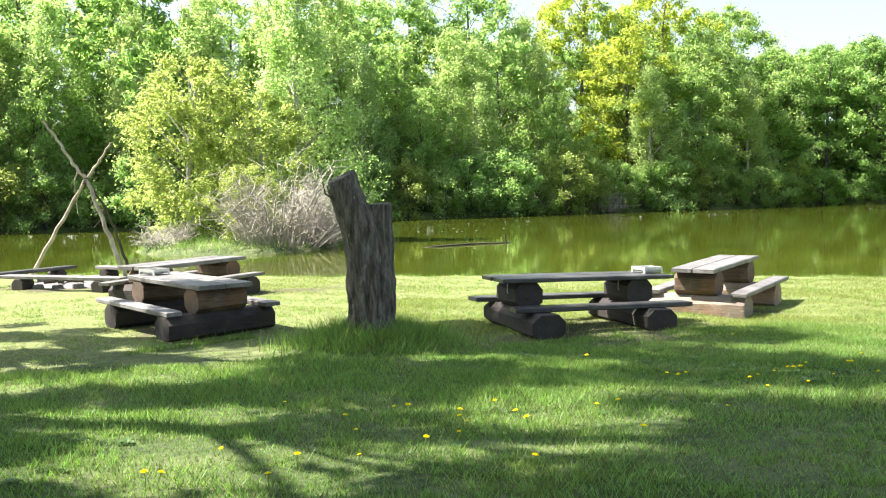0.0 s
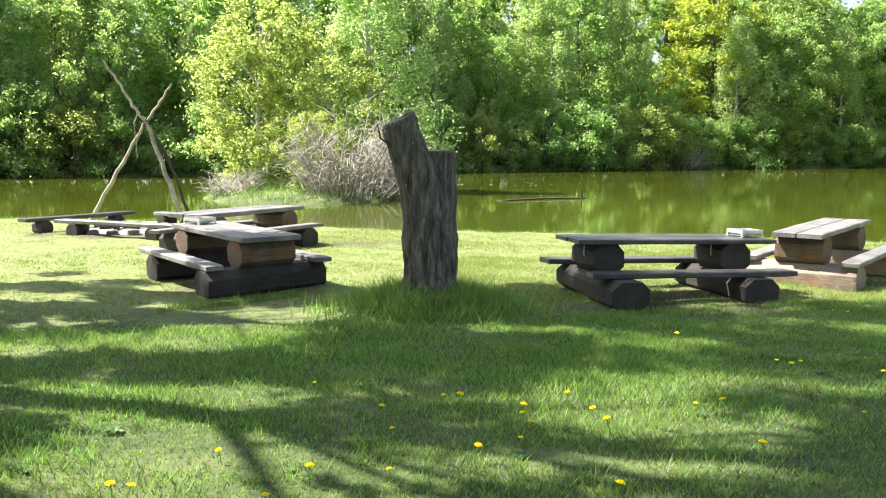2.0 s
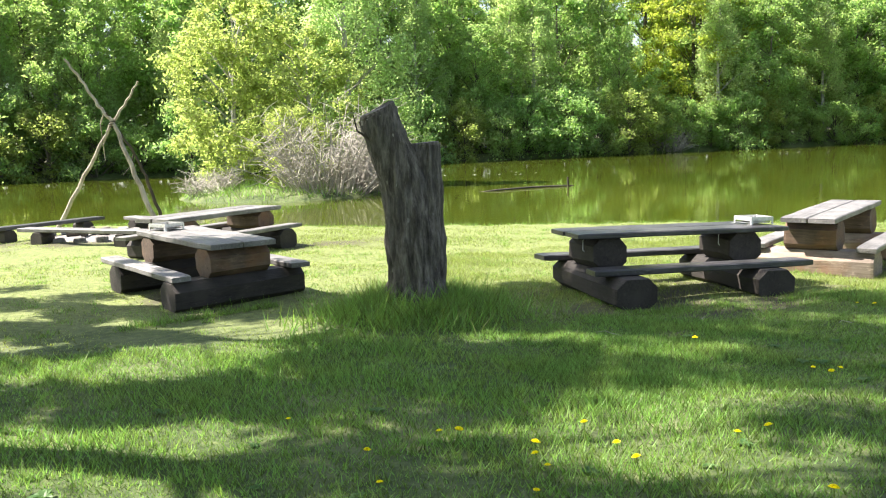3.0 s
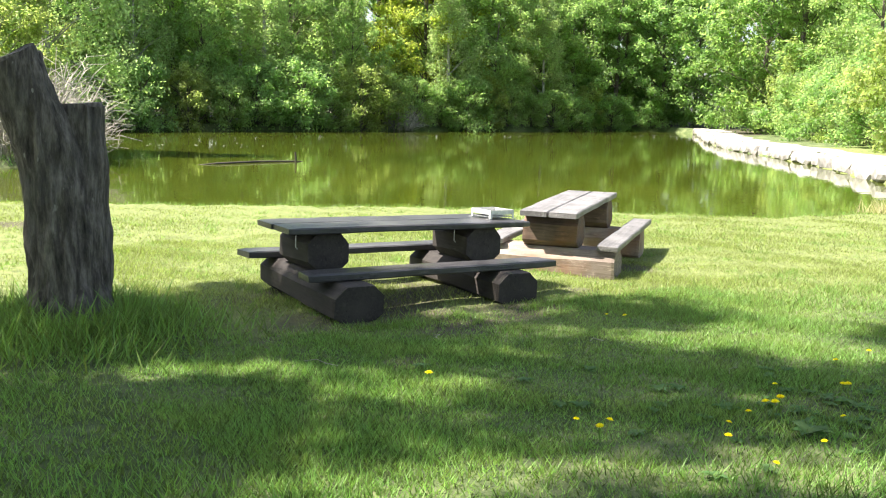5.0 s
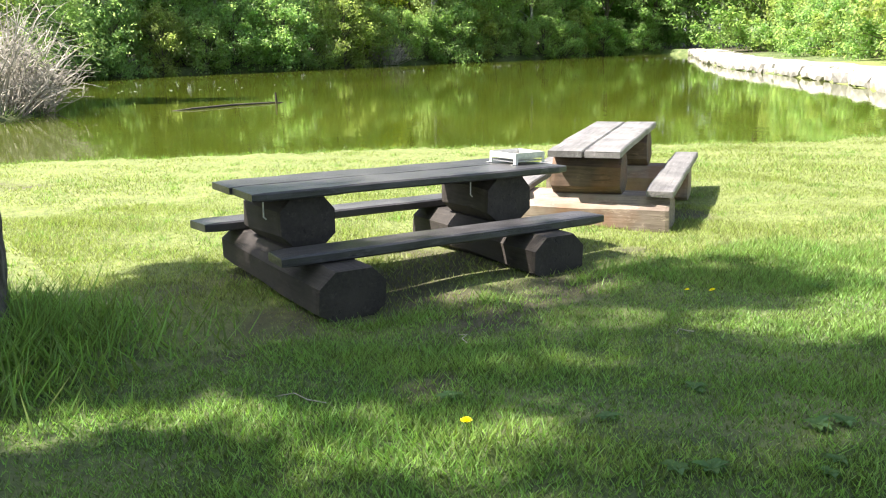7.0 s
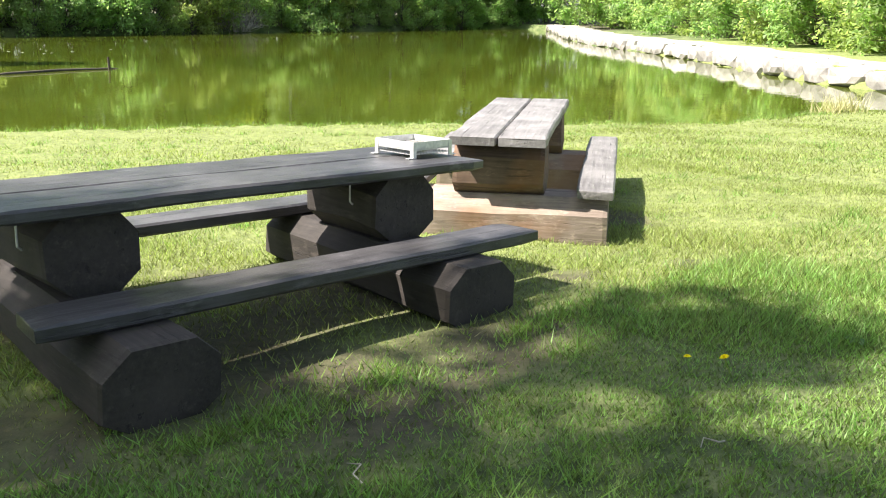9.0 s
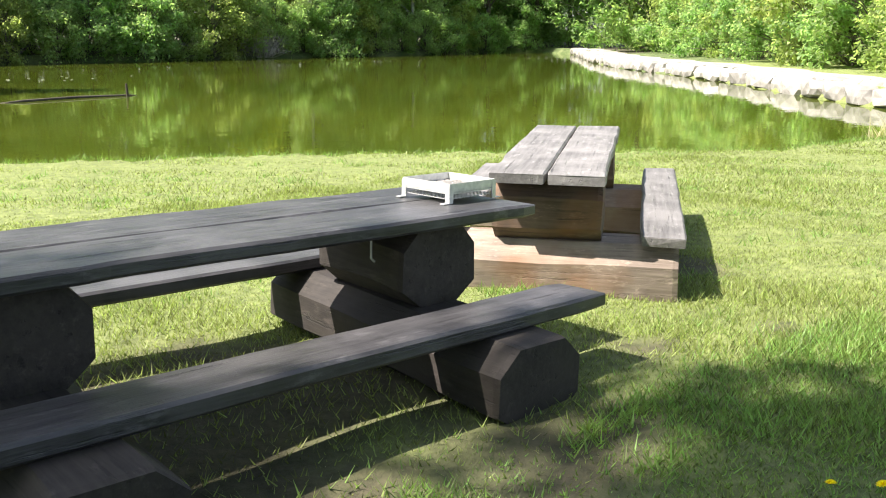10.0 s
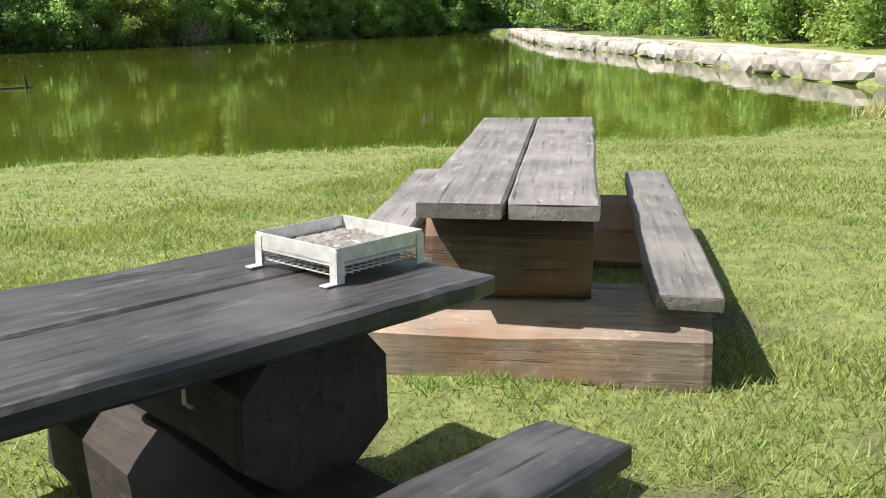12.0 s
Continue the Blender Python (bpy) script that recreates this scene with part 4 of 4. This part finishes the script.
def lawn():
    rng = np.random.default_rng(9)
    parts_v, parts_f, off = [], [], 0

    def add(n, x0, x1, y0, y1, h, w, lean, keep=None):
        nonlocal off, parts_v, parts_f
        x, y = rng.uniform(x0, x1, n), rng.uniform(y0, y1, n)
        ok = (pond_distance(x, y) > 0.1) & (rng.uniform(0, 1, n) > bare(x, y) * 0.93)
        if keep is not None:
            ok &= keep(x, y)
        x, y = x[ok], y[ok]
        lush = 0.78 + 0.45 * np.sin(1.1 * x + 0.7 * np.sin(y)) * np.cos(0.9 * y - 0.5 * x) + 0.25 * np.sin(4.1 * x + 3.3 * y)
        v, f = blades(rng, x, y, h * np.clip(lush, 0.45, 1.4), w, lean)
        parts_v.append(v)
        parts_f.append(f + off)
        off += len(v)

    add(300000, -9.5, 8.0, -10.5, -0.6, 0.07, 0.0052, 0.9, lambda x, y: (x < 2.5 + (y + 10.5) * 0.9) & (rng.uniform(-1.6, 0.8, len(x)) > y + 0.3 * x))
    add(80000, -2.0, 5.2, -4.6, -0.9, 0.06, 0.005, 1.0)
    tagged(link("grass", np.concatenate(parts_v), np.concatenate(parts_f), GRASS), "lush green lawn grass in the shade of trees", "grass", kind="stuff")
    # blades of the sunlit zone, their warmer tone painted in
    parts_v, parts_f, off = [], [], 0
    add(250000, -1.0, 8.5, -3.5, 5.5, 0.052, 0.0042, 1.0, lambda x, y: rng.uniform(-1.6, 0.8, len(x)) < y + 0.3 * x)
    add(85000, -4.0, 12, 4.0, 14.0, 0.04, 0.008, 1.0)
    add(75000, -12, 0, -1.0, 19.0, 0.034, 0.009, 1.1)
    add(60000, 8.3, 14, -4, 6, 0.045, 0.007, 1.0)
    add(26000, 13, 22, -3, 6, 0.06, 0.011, 0.8)
    tagged(link("trodden_grass", np.concatenate(parts_v), np.concatenate(parts_f), GRASS_SUNLIT), "short trodden lawn grass towards the pond, tinted yellower for sunlight", "grass", kind="stuff")
    # taller tufts: round the stump, under the tables, along the water's edge
    tv, tf, off2 = [], [], 0
    n = 6500
    r, a = np.abs(rng.normal(0, 0.42, n)) + 0.3, rng.uniform(0, 2 * np.pi, n)
    sets = [(-2.0 + r * np.cos(a) * 1.25, -0.05 + r * np.sin(a) * 1.0, 0.25, 0.0085)]
    n = 9000
    x = rng.uniform(-12, 17, n)
    sets.append((x, np.interp(x, POND[:18, 0], POND[:18, 1]) - 0.35 + rng.normal(0, 0.14, n), 0.09, 0.006))
    for x0, y0, x1, y1, k, h in ((3.75, 0.95, 4.75, 0.15, 420, 0.085), (0.35, -1.0, 0.9, -1.02, 260, 0.09), (2.3, -1.0, 2.9, -0.98, 300, 0.1), (-5.3, 0.7, -3.5, 1.5, 900, 0.13), (0.3, -0.95, 0.1, 1.6, 300, 0.08)):
        u = rng.uniform(0, 1, k)
        sets.append((x0 + (x1 - x0) * u + rng.normal(0, 0.05, k), y0 + (y1 - y0) * u + rng.normal(0, 0.05, k), h, 0.005))
    for k in range(950):
        cx, cy = rng.uniform(-8, 7), rng.uniform(-9.0, -0.8)
        q, wide = 48, rng.uniform(0.04, 0.12)
        sets.append((cx + rng.normal(0, wide, q), cy + rng.normal(0, wide, q), rng.uniform(0.05, 0.11), 0.0046))
    for k in range(700):
        cx, cy = rng.uniform(-8, 12), rng.uniform(-1.5, 9.0)
        if pond_distance(np.array([cx]), np.array([cy]))[0] < 0.4 or bare(np.array([cx]), np.array([cy]))[0] > 0.2:
            continue
        q, wide = 36, rng.uniform(0.05, 0.14)
        sets.append((cx + rng.normal(0, wide, q), cy + rng.normal(0, wide, q), rng.uniform(0.04, 0.085), 0.0062))
    for x, y, h, w in sets:
        v, f = blades(rng, x, y, h * rng.uniform(0.4, 1.2, len(x)), w, 0.95)
        tv.append(v)
        tf.append(f + off2)
        off2 += len(v)
    tagged(link("tall_grass", np.concatenate(tv), np.concatenate(tf), GRASS_TALL), "longer green grass tufts round the stump and the shore", "grass", kind="stuff")
    n = 5200
    x, y = rng.uniform(-7, 7, n), rng.uniform(-9, 1.5, n)
    v, f = blades(rng, x, y, np.full(n, 0.018), 0.0022, 4.5)
    tagged(link("dry_straw", v, f, REED), "scattered dry grass stalks lying in the lawn", "straw", kind="stuff")
    n = 900
    x, y = rng.normal(16.7, 0.35, n), rng.normal(3.6, 0.25, n)
    v, f = blades(rng, x, y, np.full(n, 0.36), 0.01, 0.7)
    v[:, 2] = np.maximum(v[:, 2], -0.45)
    tagged(link("dry_grass_tuft", v, f, REED), "pale dry grass tuft at the water", "grass", kind="stuff")
    n = 2600
    th, q = rng.uniform(0, 2 * np.pi, n), np.sqrt(rng.uniform(0, 1, n))
    v, f = blades(rng, ISLE[0] + 4.7 * q * np.cos(th), ISLE[1] + 5.5 * q * np.sin(th), np.full(n, 0.34), 0.018, 1.0)
    tagged(link("island_grass", v, f, GRASS_TALL), "rough green grass on the island", "grass", kind="stuff")


lawn()


def dandelion(m, stem):
    t = thing("dandelion", m, "yellow dandelion flower on a short stem in the lawn", "flower", "dandelions in the lawn")
    bm = bmesh.new()
    tube(bm, [(0, 0, -0.01), (0.006, 0.004, stem * 0.6), (0.004, 0.01, stem)], [0.004, 0.003, 0.003], 5)
    part("stem", bm, GRASS_TALL, t)
    bm = bmesh.new()
    for ring, (r, up, n) in enumerate(((0.026, 0.006, 12), (0.018, 0.012, 10), (0.009, 0.016, 6))):
        for k in range(n):
            a = (k + ring * 0.5) * 2 * math.pi / n
            c, s = math.cos(a), math.sin(a)
            p = [(0.003 * c, 0.003 * s, 0), (r * 0.6 * c - 0.006 * s, r * 0.6 * s + 0.006 * c, up), (r * c, r * s, up * 0.9), (r * 0.6 * c + 0.006 * s, r * 0.6 * s - 0.006 * c, up)]
            bm.faces.new([bm.verts.new((x + 0.004, y + 0.01, z + stem)) for x, y, z in p])
    part("flower_head", bm, PETAL, t, "round yellow flower head")
    return t


flower = dandelion(pose(0.5, -5.09, gz(0.5, -5.09)), 0.11)
rnd = random.Random(77)
spots = [(0.12, -4.47), (0.77, -4.84), (1.28, -4.78), (1.01, -5.38), (0.36, -5.49), (1.56, -5.17), (1.83, -4.43), (2.55, -1.99), (2.7, -2.13)]
spots += [(-3.52, -6.35), (-3.88, -5.78), (-3.82, -5.23), (-4.14, -4.29), (-3.31, -5.0), (-1.93, -6.84), (-4.5, -6.51), (-2.94, -5.66)]
spots += [(rnd.gauss(-3.35, 1.1), rnd.gauss(-6.5, 0.8)) for k in range(16)]
spots += [(rnd.gauss(1.83, 1.1), rnd.gauss(-4.7, 0.7)) for k in range(16)]
for x, y in spots:
    copy_thing(flower, pose(x, y, gz(x, y), rnd.uniform(-14, 14), rnd.uniform(-14, 14), rnd.uniform(0, 360)) @ Matrix.Scale(rnd.uniform(0.8, 1.25), 4))


def weed(m, seed):
    rng = random.Random(seed)
    t = thing("dock_plant", m, "low clump of broad dark green weed leaves in the lawn", "weed", "weeds in the lawn")
    for k in range(9):
        a, ln = rng.uniform(0, 6.283), rng.uniform(0.09, 0.17)
        c, s = math.cos(a), math.sin(a)
        bm = bmesh.new()
        rows = []
        for i in range(6):
            u = i / 5
            w = 0.036 * math.sin(math.pi * min(0.97, 0.12 + u * 0.88)) + 0.002
            r, z = ln * u, 0.02 + ln * (0.75 * u - 0.6 * u * u)
            rows.append([bm.verts.new((r * c - s * w * q, r * s + c * w * q, z + (0.012 if q else 0))) for q in (-1, 0, 1)])
        for p, q in zip(rows, rows[1:]):
            for j in (0, 1):
                bm.faces.new((p[j], p[j + 1], q[j + 1], q[j]))
        part("leaf", bm, WEED, t)
    return t


first = weed(pose(1.24, -5.11, gz(1.24, -5.11)), 4)
for k in range(95):
    x, y = (rnd.gauss(1.55, 0.8), rnd.gauss(-4.6, 0.6)) if k < 60 else (rnd.uniform(-7, 4), rnd.uniform(-9, -2))
    copy_thing(first, pose(x, y, gz(x, y), 0, 0, rnd.uniform(0, 360)) @ Matrix.Scale(rnd.uniform(0.3, 0.62), 4))

# sticks on the lawn, a bar for a dark streak and a post in the water
for x, y, a, ln in ((1.97, -2.44, 150, 0.13), (0.76, -1.68, 60, 0.16), (-0.58, -2.03, 120, 0.3), (2.15, -3.82, 20, 0.2)):
    t = thing("fallen_stick", pose(x, y, gz(x, y) + 0.02, 0, 0, a), "thin pale dry stick lying on the grass", "stick", "sticks on the lawn")
    bm = bmesh.new()
    tube(bm, [(-ln / 2, 0, 0), (-ln / 6, 0.03, 0.015), (ln / 5, -0.01, 0.02), (ln / 2, 0.04, 0.005)], [0.0035, 0.0035, 0.003, 0.002], 6)
    part("stick", bm, TWIG, t)
# added dark bar that imitates the shaded, reflecting band on the water
t = thing("sunken_branch", pose(11.0, 28.0, WATER_Z - 0.03, 0, 0, 12), "dark bar standing in for a shaded streak on the pond", "branch")
bm = bmesh.new()
tube(bm, [(-3.2, 0.2, -0.08), (-1.5, 0, 0.05), (0.5, 0.2, 0.06), (2.4, -0.1, 0.04), (3.6, 0.3, -0.1)], [0.04, 0.06, 0.06, 0.05, 0.03], 8, 0.3, 3)
part("bough", bm, POLE_DARK, t)
t = thing("water_post", pose(13.1, 28.0, WATER_Z - 0.55), "thin dark post standing in the water", "post")
bm = bmesh.new()
tube(bm, [(0, 0, 0), (0.02, 0, 0.6), (0.0, 0, 1.0)], [0.05, 0.05, 0.04], 8, 0.2, 5)
part("post", bm, POLE_DARK, t)
pad = None
for k in range(18):
    x, y = rnd.gauss(13.5, 4.0), rnd.gauss(42.5, 1.4)
    if pad is None:
        pad = thing("lily_pad", pose(x, y, WATER_Z + 0.006), "small pale leaf floating on the pond", "lily pad", "floating leaves on the pond")
        bm = bmesh.new()
        tube(bm, [(0, 0, 0), (0, 0, 0.006)], [0.075, 0.07], 12, 0.3, 6)
        part("leaf", bm, PALE_PAD, pad)
    else:
        copy_thing(pad, pose(x, y, WATER_Z + 0.006, 0, 0, rnd.uniform(0, 360)))
